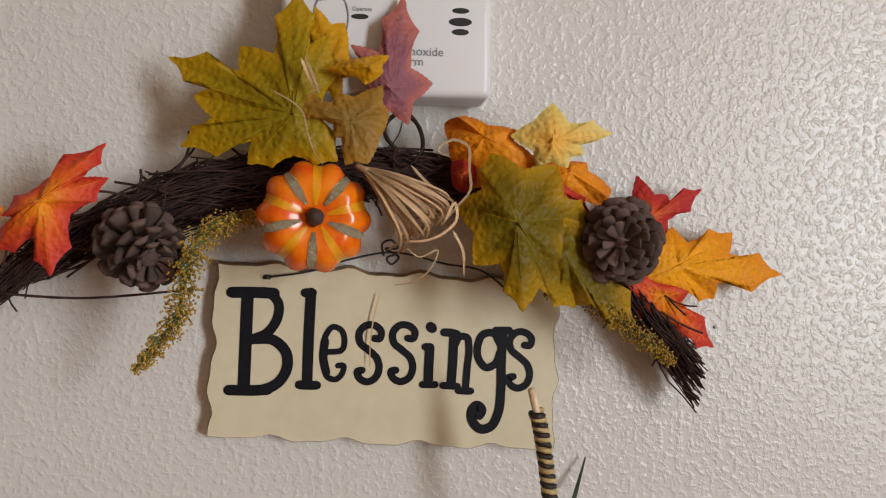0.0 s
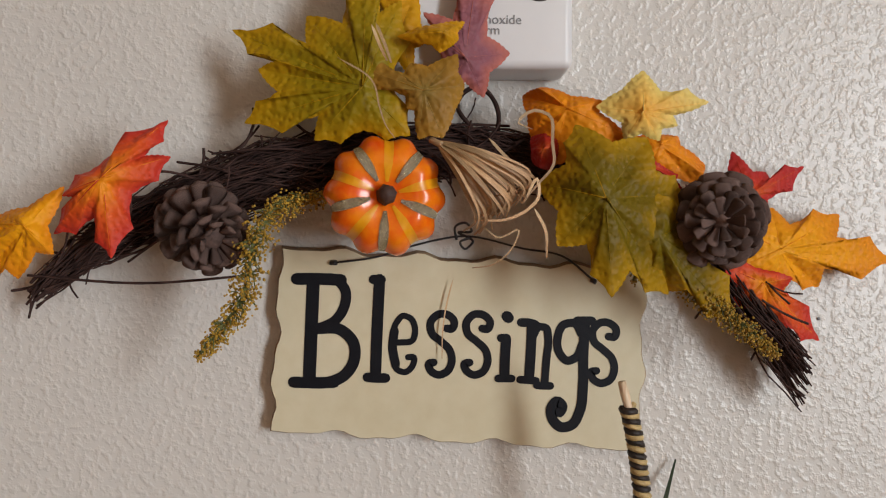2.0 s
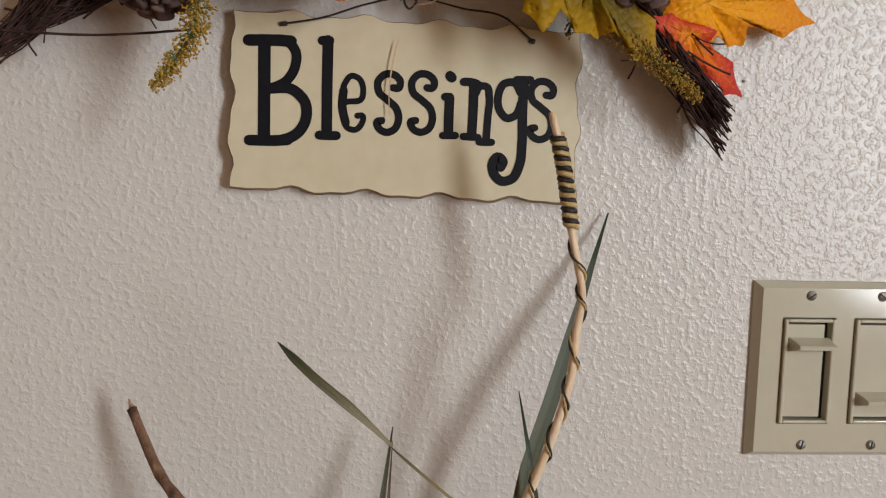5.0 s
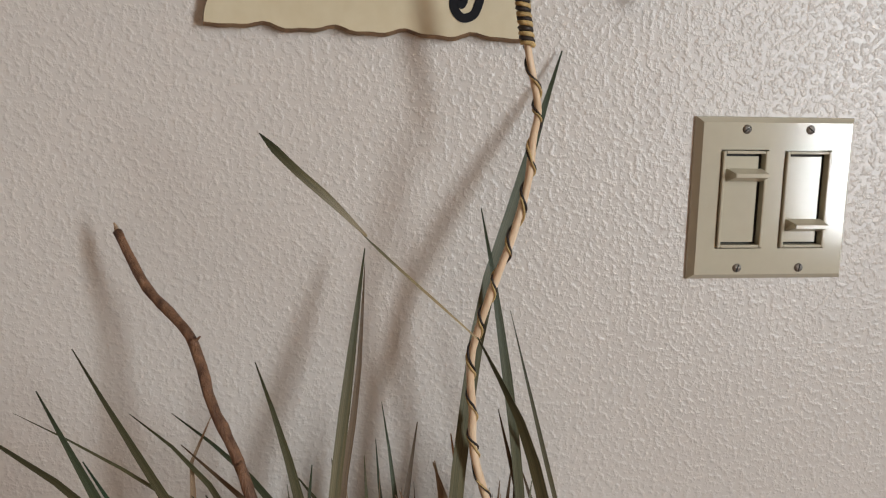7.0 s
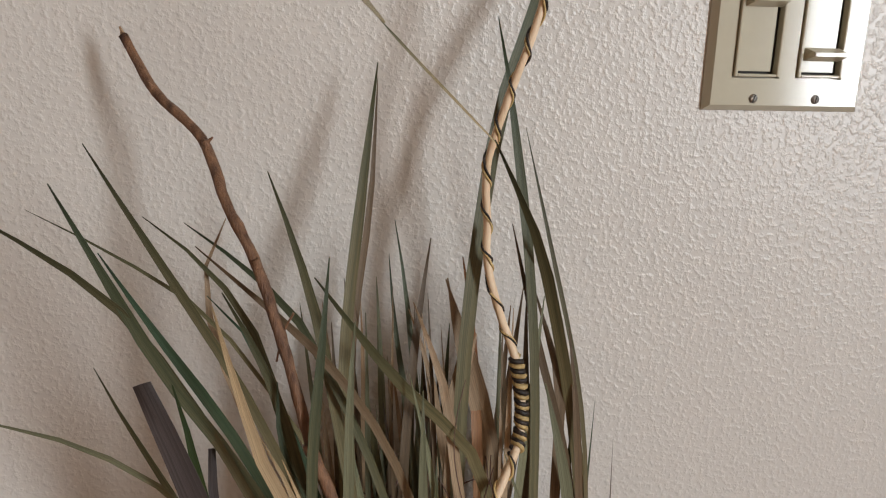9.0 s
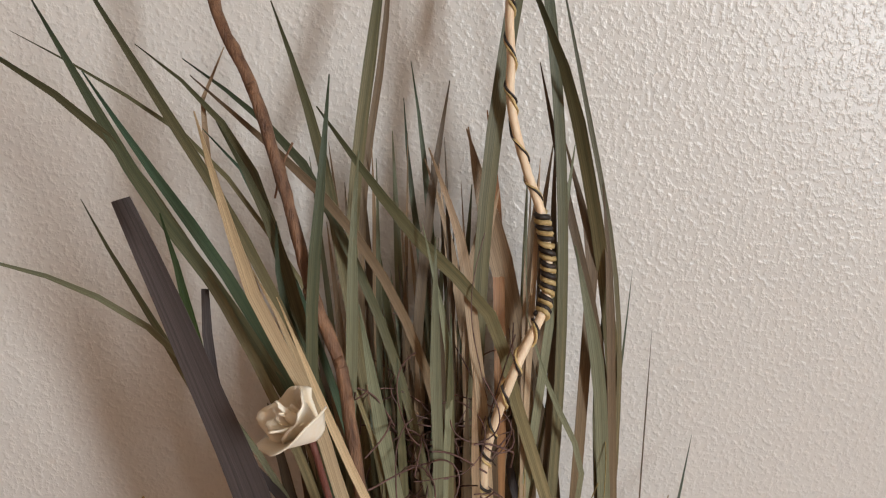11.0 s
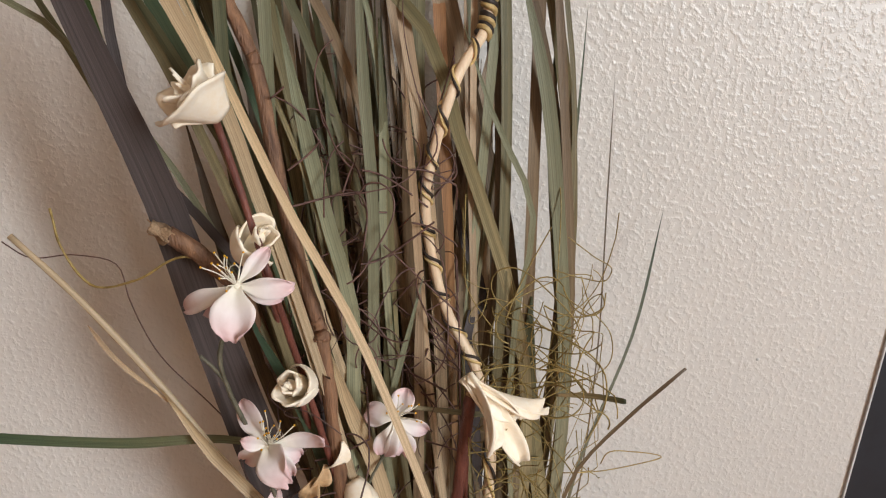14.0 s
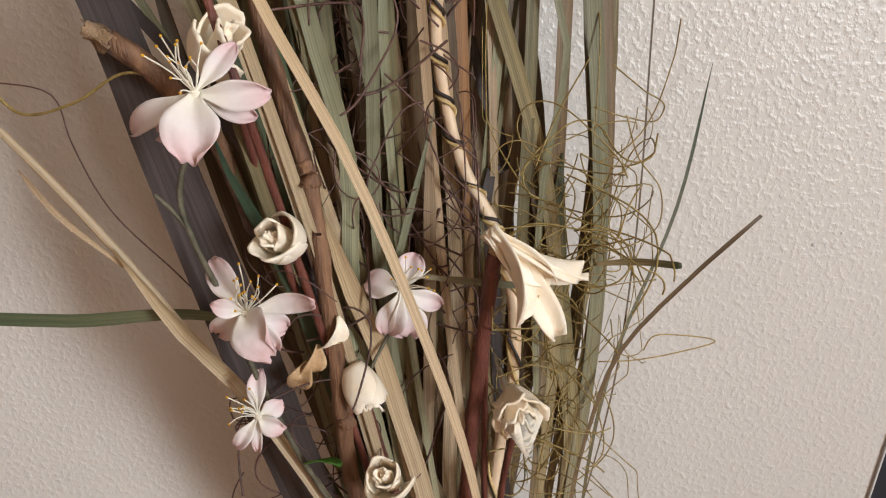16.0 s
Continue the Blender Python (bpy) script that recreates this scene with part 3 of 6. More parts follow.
def maple_leaf(parent, mat, centre, tips, bulge=0.006, droop=0.0, notch=0.72, name="leaf", label=""):
    """A lobed leaf: pointed lobes to the given tips, toothed rims, cupped and veined."""
    bm = bmesh.new()
    uv = bm.loops.layers.uv.verify()
    c = Vector(centre)
    T = [Vector(t) for t in tips]
    T.sort(key=lambda t: math.atan2(t.z - c.z, t.x - c.x))
    rim = []
    for k, t in enumerate(T):
        u = T[(k + 1) % len(T)]
        a0 = math.atan2(t.z - c.z, t.x - c.x)
        a1 = math.atan2(u.z - c.z, u.x - c.x)
        gap = (a1 - a0) % (2 * math.pi)
        am, low = a0 + gap / 2, min((t - c).length, (u - c).length)
        reach = low * (0.40 if gap > 1.9 else notch + 0.25 * max(0, 1 - gap))
        valley = c + Vector((math.cos(am), 0, math.sin(am))) * reach
        valley.y = c.y * 0.6 + (t.y + u.y) * 0.2
        for p, q, first in ((t, valley, True), (valley, u, False)):
            m = 10
            d = q - p
            s = Vector((d.z, 0, -d.x)).normalized()
            for i in range(m):
                f = i / m
                swell = math.sin(f * math.pi) * d.length * 0.05 + d.length * 0.11 * max(0.0, 1 - abs(f - 0.5) / 0.22) * (d.length > 0.022)
                tooth = (0.0003 if i % 2 else -0.0002) if 0 < i else 0
                rim.append(p + d * f + s * (swell + tooth))
    n = len(rim)
    levels = (0.0, 0.22, 0.45, 0.68, 0.86, 1.0)
    rows = []
    for f in levels[1:]:
        row = []
        for i, p in enumerate(rim):
            q = c.lerp(p, f)
            a = math.atan2(p.z - c.z, p.x - c.x)
            vein = min(abs((a - math.atan2(t.z - c.z, t.x - c.x) + math.pi) % (2 * math.pi) - math.pi) for t in T)
            q.y -= bulge * (1 - f * f) * (0.8 + 0.4 * math.sin(a * 2 + c.x * 90)) + 0.0007 * min(1, vein * 4) * math.sin(f * 3.1)
            q.y += 0.0022 * noise.noise(q * 55) * f
            q.y = min(q.y, -0.0012)
            row.append(bm.verts.new(q))
        rows.append(row)
    mid = bm.verts.new(c + Vector((0, -bulge, 0)))
    def put(vs, fs):
        face = bm.faces.new(vs)
        for l, f in zip(face.loops, fs):
            l[uv].uv = (f, 0.5)
    for i in range(n):
        j = (i + 1) % n
        put((mid, rows[0][i], rows[0][j]), (0, levels[1], levels[1]))
        for k in range(len(rows) - 1):
            put((rows[k][i], rows[k + 1][i], rows[k + 1][j], rows[k][j]), (levels[k + 1], levels[k + 2], levels[k + 2], levels[k + 1]))
    bmesh.ops.recalc_face_normals(bm, faces=bm.faces)
    for v in bmesh.ops.duplicate(bm, geom=list(bm.verts) + list(bm.faces))["geom"]:
        if isinstance(v, bmesh.types.BMVert):
            v.co.y += 0.0004
    leaf = part(name, bm, mat, parent, label)
    bm = bmesh.new()
    for t in T:
        if (t - c).length > 0.012:
            pts = []
            for i in range(8):
                f = i / 7 * 0.86
                q = c.lerp(t, f)
                a = math.atan2(t.z - c.z, t.x - c.x)
                q.y -= bulge * (1 - f * f) * (0.8 + 0.4 * math.sin(a * 2 + c.x * 90)) - 0.0022 * noise.noise(q * 55) * f - 0.0001
                q.y = min(q.y, -0.0014)
                pts.append(q)
            add_tube(bm, pts, lambda s: 0.0005 * (1 - 0.8 * s), 5)
    part("vein", bm, mat, leaf)
    return leaf


def pine_cone(parent, centre, axis, radius, length, scales, label, rosette=False):
    """A cone of overlapping woody scales round a core, each scale a piece of its own."""
    c, ax = Vector(centre), Vector(axis).normalized()
    rot = ax.to_track_quat("Z", "Y").to_matrix().to_4x4()
    hull = 0.3 if rosette else 0.55
    bm = bmesh.new()
    bmesh.ops.create_uvsphere(bm, u_segments=16, v_segments=10, radius=1.0)
    bm.transform(Matrix.Translation(c) @ rot @ Matrix.Diagonal((radius * hull, radius * hull, length * (0.42 if hull > 0.5 else 0.24), 1)))
    cone = part("pine_cone", bm, CONE, parent, label)
    me = bpy.data.meshes.new("scale")
    bm = bmesh.new()
    # one scale: narrow at the foot, swelling to a thick, lipped, rounded end
    prof = ((0.0, 0.16, 0.05), (0.45, 0.30, 0.07), (0.75, 0.44, 0.12), (0.92, 0.46, 0.18), (1.02, 0.36, 0.15), (1.06, 0.18, 0.07))
    rows = []
    for x, w, h in prof:
        rows.append([bm.verts.new((x, -w, -h * 0.4 + 0.10 * x * x)), bm.verts.new((x, -w * 0.4, h + 0.10 * x * x)), bm.verts.new((x, w * 0.4, h + 0.10 * x * x)), bm.verts.new((x, w, -h * 0.4 + 0.10 * x * x)), bm.verts.new((x, 0, -h + 0.10 * x * x))])
    for a, b in zip(rows, rows[1:]):
        for k in range(5):
            bm.faces.new((a[k], a[(k + 1) % 5], b[(k + 1) % 5], b[k]))
    bm.faces.new(rows[-1])
    bm.faces.new(rows[0][::-1])
    bmesh.ops.recalc_face_normals(bm, faces=bm.faces)
    for f in bm.faces:
        f.smooth = True
    bm.to_mesh(me)
    bm.free()
    me.materials.append(CONE)
    local = random.Random(int(abs(c.x) * 1e4))
    for k in range(scales):
        f = (k + 0.5) / scales
        lat = math.pi * (0.06 + 0.80 * f)
        a = k * 2.39996
        rr = radius * (0.25 + 0.75 * math.sin(min(lat, math.pi * 0.62) * 0.81))
        up = length * 0.5 * math.cos(lat)
        out = Vector((math.cos(a), math.sin(a), 0))
        tilt = math.cos(lat) * 0.75 + 0.10 + local.uniform(-0.20, 0.20)
        size = radius * (0.38 + 0.34 * math.sin(lat)) * local.uniform(0.9, 1.1)
        wide, thick, hub = 0.84, 0.78, rr * 0.42
        if rosette:
            # wide open: long flat scales spread out from the tip
            tilt = 1.0 - 1.05 * f ** 0.7 + local.uniform(-0.12, 0.12)
            size = radius * (0.50 + 0.42 * f) * local.uniform(0.92, 1.08)
            up = length * (0.30 - 0.55 * f)
            wide, thick, hub = 0.52 + 0.24 * f, 0.36, radius * 0.10
        d = (out * math.cos(tilt) + Vector((0, 0, 1)) * math.sin(tilt)).normalized()
        side = Vector((-out.y, out.x, 0))
        nrm = d.cross(side)
        foot = out * hub + Vector((0, 0, up * 0.75))
        m = Matrix.Translation(c) @ rot @ Matrix((
            (d.x * size, side.x * size * wide, nrm.x * size * thick, foot.x), (d.y * size, side.y * size * wide, nrm.y * size * thick, foot.y),
            (d.z * size, side.z * size * wide, nrm.z * size * thick, foot.z), (0, 0, 0, 1)))
        s = new("scale", me)
        s.parent = cone
        s.matrix_parent_inverse = Matrix.Translation(-world_place(cone))
        s.matrix_basis = m
    return cone


def pumpkin(parent, centre, axis, radius, lobes=10):
    c, ax = Vector(centre), Vector(axis).normalized()
    rot = Matrix.Translation(c) @ ax.to_track_quat("Z", "Y").to_matrix().to_4x4() @ Matrix.Rotation(radians(-20), 4, "Z")
    def surface(u, v, lift=0.0):
        """u: round the axis, v: 0 at the stem to 1 at the foot."""
        lat = math.pi * (0.03 + 0.94 * v)
        ridge = 1 - 0.11 * abs(math.cos(u * lobes / 2)) ** 2.4 * (0.45 + 0.55 * math.sin(lat))
        r = (radius + lift) * ridge * math.sin(lat) ** 0.82
        z = (radius * 0.70 + lift) * math.cos(lat) - radius * 0.26 * math.exp(-(math.sin(lat) / 0.42) ** 2) * (1 if lat < 1.57 else -1)
        return rot @ Vector((r * math.cos(u), r * math.sin(u), z))
    def sheet(u0, u1, v0, v1, nu, nv, lift, taper=False):
        bm = bmesh.new()
        g = []
        for j in range(nv + 1):
            v = v0 + (v1 - v0) * j / nv
            k = (0.40 / max(0.40, math.sin(math.pi * (0.03 + 0.94 * v))) * (0.55 + 0.45 * math.sin(math.pi * j / nv))) if taper else 1
            um = (u0 + u1) / 2
            g.append([bm.verts.new(surface(um + (u0 + (u1 - u0) * i / nu - um) * k, v, lift)) for i in range(nu + 1)])
        for j in range(nv):
            for i in range(nu):
                bm.faces.new((g[j][i], g[j + 1][i], g[j + 1][i + 1], g[j][i + 1]))
        bmesh.ops.remove_doubles(bm, verts=bm.verts, dist=1e-6)
        bmesh.ops.recalc_face_normals(bm, faces=bm.faces)
        return bm
    body = part("pumpkin", sheet(0, 2 * math.pi, 0, 1, 160, 48, 0), PUMPKIN, parent, "glossy orange pumpkin with yellow stripes and gold glitter")
    for k in range(lobes):
        u = (k + 0.5) * 2 * math.pi / lobes * 1.0 + math.pi / lobes
        if k % 2 == 0:
            part("yellow_stripe", sheet(u - 0.20, u + 0.20, 0.02, 0.68, 7, 20, 0.0003, True), PUMPKIN_YELLOW, body, "painted yellow stripe")
        else:
            part("glitter_stripe", sheet(u - 0.19, u + 0.19, 0.035, 0.43, 7, 16, 0.0008, True), GLITTER, body, "gold glitter stripe")
    bm = bmesh.new()
    add_tube(bm, [rot @ Vector(p) for p in ((0, 0, radius * 0.36), (0.0002, 0.0002, radius * 0.55), (0.0006, 0.0008, radius * 0.74))], lambda t: radius * (0.17 - 0.03 * t), 7, 0.3)
    part("stem", bm, PUMPKIN_STEM, body, "brown pumpkin stem")
    return body


def vine_bundle(parent, spine, half, count, seed):
    """The twisted bundle of thin grapevine twigs, too many to tell apart."""
    local = random.Random(seed)
    line = spline(spine, 60)
    bm = bmesh.new()
    for k in range(count):
        a = local.uniform(-0.05, 0.72)
        b = a + local.uniform(0.25, 0.6)
        a, b = max(a, 0.0), min(b, 1.0)
        ph, spin, rad = local.uniform(0, 6.28), local.uniform(-5, 5), local.uniform(0.15, 1.0) ** 0.6
        flare = local.random() < 0.22
        pts = []
        m = 16
        for i in range(m):
            t = a + (b - a) * i / (m - 1)
            q = line[min(59, int(t * 59))].lerp(line[min(59, int(t * 59) + 1)], t * 59 - int(t * 59))
            f = t * (len(half) - 1)
            h = half[min(int(f), len(half) - 1)] * (1 - f % 1) + half[min(int(f) + 1, len(half) - 1)] * (f % 1)
            ang = ph + spin * t
            grow = rad * (1 + (0.45 * max(0, (i - 11) / 4) if flare else 0))
            w = 0.0085 * noise.noise(Vector((k * 3.1, t * 17, 0.5))) + 0.0022 * noise.noise(Vector((k * 1.7, t * 55, 9.5)))
            q = q + Vector((0.25 * w, 0, 1)) * (h * grow * math.sin(ang) + w) + Vector((0, 1, 0)) * (min(h, 0.013) * grow * math.cos(ang))
            q.y = min(q.y, -0.002)
            pts.append(q)
        add_tube(bm, pts, local.uniform(0.0003, 0.0007), 4, 0, False)
    for k in range(count * 3 // 4):
        t = local.uniform(0.04, 0.94)
        q = line[int(t * 59)]
        f = t * (len(half) - 1)
        h = half[int(f)]
        p = q + Vector((local.uniform(-0.01, 0.01), local.uniform(-0.012, 0.004), local.uniform(-1, 1) * h))
        d = (line[min(59, int(t * 59) + 1)] - line[max(0, int(t * 59) - 1)]).normalized() * local.choice((-1, 1))
        ax, bend, pts = Vector((local.gauss(0, 0.4), 1, local.gauss(0, 0.4))).normalized(), local.uniform(-0.22, 0.22), []
        d = Matrix.Rotation(local.uniform(-0.5, 0.5), 3, "Y") @ d
        for i in range(local.randint(4, 8)):
            p = p.copy()
            p.y = min(p.y, -0.002)
            pts.append(p)
            d = Matrix.Rotation(bend, 3, ax) @ d
            p = p + d * 0.0048
        add_tube(bm, pts, local.uniform(0.0004, 0.0008), 4, 0, False)
    ob = part("grapevine", bm, VINE, parent, "dark brown twisted grapevine twigs")
    return tagged(ob, kind="stuff")


def seed_spray(parent, pts, width, count, seed):
    """A plume of tiny golden seed heads on short side stalks."""
    local = random.Random(seed)
    line = spline(pts, 30)
    stem, seeds = bmesh.new(), bmesh.new()
    add_tube(stem, line, 0.0007, 6)
    for k in range(count):
        t = local.random()
        p = line[int(t * 29)]
        w = width * (0.45 + 0.75 * math.sin(math.pi * min(1, 0.12 + t * 0.85)))
        d = Vector((local.gauss(0, 1), local.gauss(0, 0.7), local.gauss(0, 0.8)))
        q = p + d.normalized() * w * local.uniform(0.2, 1.0) + Vector((0, 0, -0.002))
        q.y = min(q.y, -0.002)
        if k % 5 == 0:
            add_tube(stem, [p, p.lerp(q, 0.5) + Vector((0, 0, 0.001)), q], 0.0003, 4, 0, False)
        r = local.uniform(0.00045, 0.00085)
        bmesh.ops.create_icosphere(seeds, subdivisions=1, radius=r, matrix=Matrix.Translation(q))
    st = part("seed_spray", stem, SEED_STEM, parent, "plume of tiny golden seed heads")
    tagged(part("seed", seeds, SEED, st, "tiny golden seeds"), kind="stuff")
    return st


# ---- bouquet pieces ----


def add_petal(bm, m, length, width, cup, curl, twist=0.0, nu=7, nv=9, tip=0.55, ruffle=0.0, claw=None):
    """A petal along +z of m: narrow foot, round or pointed end, cupped across, curling back at its end."""
    uv = bm.loops.layers.uv.verify()
    g = []
    for j in range(nv + 1):
        v = j / nv
        w = width * 0.5 * (math.sin(math.pi * min(1, 0.12 + 0.80 * v)) ** tip) * (0.35 + 0.65 * min(1, v * 1.6))
        if claw is not None:
            k = min(1.0, v / 0.55)
            w = width * 0.5 * (claw + (1 - claw) * k * k * (3 - 2 * k)) * math.sqrt(max(0.10, 1 - (max(0.0, v - 0.62) / 0.385) ** 2))
        a = curl * v * v
        cz, cy = length * v * math.cos(a * 0.6), length * v * math.sin(a * 0.8)
        row = []
        for i in range(nu + 1):
            u = 2 * i / nu - 1
            x = u * w
            y = cy + cup * (u * u) * width * (0.4 + 0.6 * v) * -1 + twist * u * v * width + ruffle * math.sin(u * 5 + v * 4) * v * width
            row.append(bm.verts.new(m @ Vector((x, y, cz))))
        g.append(row)
    for j in range(nv):
        for i in range(nu):
            f = bm.faces.new((g[j][i], g[j][i + 1], g[j + 1][i + 1], g[j + 1][i]))
            for l, (a, b) in zip(f.loops, ((i, j), (i + 1, j), (i + 1, j + 1), (i, j + 1))):
                l[uv].uv = (b / nv, a / nu)


def thicken(bm, t):
    bmesh.ops.recalc_face_normals(bm, faces=bm.faces)
    bmesh.ops.solidify(bm, geom=list(bm.faces), thickness=t)


def wood_rose(parent, centre, axis, size, petals=6, opened=0.45, seed=1, spin=0.0, crumple=1.0):
    """A shaved-wood rose: thick soft petals wrapped round a rolled heart, with wavy, lipped rims."""
    local = random.Random(seed)
    rot = Matrix.Translation(centre) @ Vector(axis).normalized().to_track_quat("Z", "Y").to_matrix().to_4x4() @ Matrix.Rotation(spin, 4, "Z")
    head = None
    for k in range(petals):
        bm = bmesh.new()
        f = k / max(1, petals - 1)
        r0 = size * (0.045 + 0.365 * f)
        span = radians(local.uniform(270, 330) if k == 0 else local.uniform(170, 230))
        mid = k * 2.2 + local.uniform(-0.3, 0.3)
        top = size * (0.52 - 0.14 * f) * local.uniform(0.85, 1.15)
        nu, nv, g = 18, 10, []
        for j in range(nv + 1):
            v = j / nv
            row = []
            for i in range(nu + 1):
                u = 2 * i / nu - 1
                a = mid + u * span / 2
                side = 1 - 0.32 * abs(u) ** 3
                wave = noise.noise(Vector((math.cos(a) * 1.4, math.sin(a) * 1.4, seed * 3.7 + k)))
                belly = 0.30 + 0.70 * math.sin(math.pi * min(1.0, 0.06 + 0.62 * v)) ** 0.8
                r = r0 * belly * (1 + 0.10 * u) + opened * f * size * 0.42 * v * v
                lip = max(0.0, v - 0.78) * 4.5
                r += lip * size * (0.035 + 0.05 * opened * f) + size * 0.10 * crumple * wave * v
                z = -size * 0.45 + (top + size * 0.45) * v * side * (1 + 0.22 * crumple * wave * v) - lip * size * 0.035
                z += size * 0.05 * (crumple - 1) * math.sin(a * 9 + k) * v * v
                row.append(bm.verts.new(rot @ Vector((r * math.cos(a), r * math.sin(a), z))))
            g.append(row)
        for j in range(nv):
            for i in range(nu):
                bm.faces.new((g[j][i], g[j][i + 1], g[j + 1][i + 1], g[j + 1][i]))
        thicken(bm, 0.0010)
        if head is None:
            heart = rot @ Matrix.Translation((0, 0, size * 0.06)) @ Matrix.Diagonal((size * 0.13, size * 0.13, size * 0.34, 1))
            bmesh.ops.create_icosphere(bm, subdivisions=2, radius=1.0, matrix=heart)
            head = part("wood_rose", bm, ROSE, parent, "cream shaved-wood rose")
        else:
            part("petal", bm, ROSE, head)
    return head


def petal_pose(base, tip, face):
    """A petal's pose: its foot, the way to its tip, and the way its hollow side faces."""
    z = (Vector(tip) - Vector(base)).normalized()
    y = -(Vector(face) - z * Vector(face).dot(z)).normalized()
    x = y.cross(z)
    return Matrix(((x.x, y.x, z.x, base[0]), (x.y, y.y, z.y, base[1]), (x.z, y.z, z.z, base[2]), (0, 0, 0, 1)))


def blossom(parent, centre, brush, petals, seed=1, face=(0, -1, 0.25), count=13):
    """A silk blossom: clawed, rounded petals (tip, width, curl) and a brush of pale stamens towards a point."""
    local = random.Random(seed)
    c = Vector(centre)
    bm = bmesh.new()
    bmesh.ops.create_icosphere(bm, subdivisions=2, radius=0.0022, matrix=Matrix.Translation(c))
    heart = part("blossom", bm, STAMEN, parent, "pale pink and white silk blossom")
    for tip, width, curl in petals:
        d = Vector(tip) - c
        bm = bmesh.new()
        lean = Vector(face) + Vector((local.uniform(-0.25, 0.25), 0, local.uniform(-0.25, 0.25)))
        add_petal(bm, petal_pose(c + d * 0.04, tip, lean), d.length, width * 0.82, 0.22, curl, local.uniform(-0.15, 0.15), 9, 12, ruffle=0.09, claw=0.18)
        thicken(bm, 0.0003)
        part("petal", bm, BLOSSOM, heart)
    bm, tips = bmesh.new(), bmesh.new()
    way = Vector(brush) - c
    for k in range(count):
        d = way * local.uniform(0.62, 0.92) + Vector((local.gauss(0, 0.14), local.gauss(0, 0.14), local.gauss(0, 0.14))) * way.length
        bow = Vector((local.gauss(0, 0.05), local.gauss(0, 0.05), 0.04)) * way.length
        add_tube(bm, spline([c + d * 0.06, c + d * 0.55 + bow, c + d], 7), 0.00028, 5, 0, False)
        bmesh.ops.create_icosphere(tips, subdivisions=1, radius=0.0006, matrix=Matrix.Translation(c + d))
    part("stamen_tuft", bm, STAMEN, heart, "thin white stamens")
    part("pollen_tuft", tips, POLLEN, heart, "yellow stamen tips")
    return heart


def add_wrap(bm, line, radius, turns, thick, phase, lean=0.0):
    """A strip wound round a rod."""
    n = max(24, int(turns * 14))
    pts = []
    for i in range(n):
        t = i / (n - 1) * (len(line) - 1)
        k = min(int(t), len(line) - 2)
        p = line[k].lerp(line[k + 1], t - k)
        d = (line[k + 1] - line[k]).normalized()
        s = d.cross(Vector((0, 1, 0))).normalized()
        f = s.cross(d)
        a = phase + 2 * math.pi * turns * i / (n - 1) + 1.5 * noise.noise(Vector((i * 0.06, turns, phase))) + 0.8 * noise.noise(Vector((i * 0.17, phase, 3.0)))
        pts.append(p + (s * math.cos(a) + f * math.sin(a)) * (radius + thick * 0.4))
    add_tube(bm, pts, thick, 5, 0.2)


def tangle(parent, name, mat, boxed, count, size, thick, seed, label):
    """A nest of springy curls, too many to tell apart."""
    local = random.Random(seed)
    (x0, x1), (y0, y1), (z0, z1) = boxed
    bm = bmesh.new()
    for k in range(count):
        p = Vector((local.uniform(x0, x1), local.uniform(y0, y1), local.uniform(z0, z1)))
        h = local.uniform(0, 6.28)
        d = Vector((math.cos(h) * 0.7, 0.4 * math.sin(h * 1.7), math.sin(h)))
        pts, bend = [], local.uniform(-1, 1) * 0.55
        ax = Vector((local.gauss(0, 0.5), 1, local.gauss(0, 0.5))).normalized()
        for i in range(local.randint(12, 26)):
            pts.append(p.copy())
            d = (Matrix.Rotation(bend * (0.5 + 0.5 * math.sin(i * 0.3 + k)), 3, ax) @ d).normalized()
            p = p + d * size * 0.12
            p.y = min(max(p.y, y0 - 0.02), min(y1 + 0.02, -0.004))
            p.x = min(max(p.x, x0 - 0.012), x1 + 0.012)
        add_tube(bm, pts, local.uniform(0.6, 1.2) * thick, 4, 0, False)
    return tagged(part(name, bm, mat, parent, label), kind="stuff")



# ---- the sign ----
sign = sign_board((-0.1331, 1.3294), (0.0744, 1.3238), (0.0733, 1.4248), (-0.1298, 1.4317), -0.0105, 0.0075)
letter(sign, -0.0105, (0.0066, ((-0.1207, 1.4145), (-0.1100, 1.4148), (-0.0962, 1.4146))), (0.0072, ((-0.1115, 1.4138), (-0.1118, 1.3860), (-0.1121, 1.3580))), (0.0063, ((-0.1207, 1.3572), (-0.1093, 1.3572), (-0.0984, 1.3577))), (0.0057, ((-0.1100, 1.4148), (-0.0986, 1.4145), (-0.0936, 1.4088), (-0.0938, 1.4004), (-0.0989, 1.3919), (-0.1093, 1.3867))), (0.0063, ((-0.1087, 1.3874), (-0.0958, 1.3871), (-0.0882, 1.3798), (-0.0878, 1.3695), (-0.0929, 1.3616), (-0.1015, 1.3577), (-0.1108, 1.3571))))
letter(sign, -0.0105, (0.0054, ((-0.0783, 1.4154), (-0.0740, 1.4155))), (0.0063, ((-0.0749, 1.4155), (-0.0754, 1.3870), (-0.0755, 1.3620))), (0.0054, ((-0.0799, 1.3610), (-0.0749, 1.3608), (-0.0699, 1.3609))))
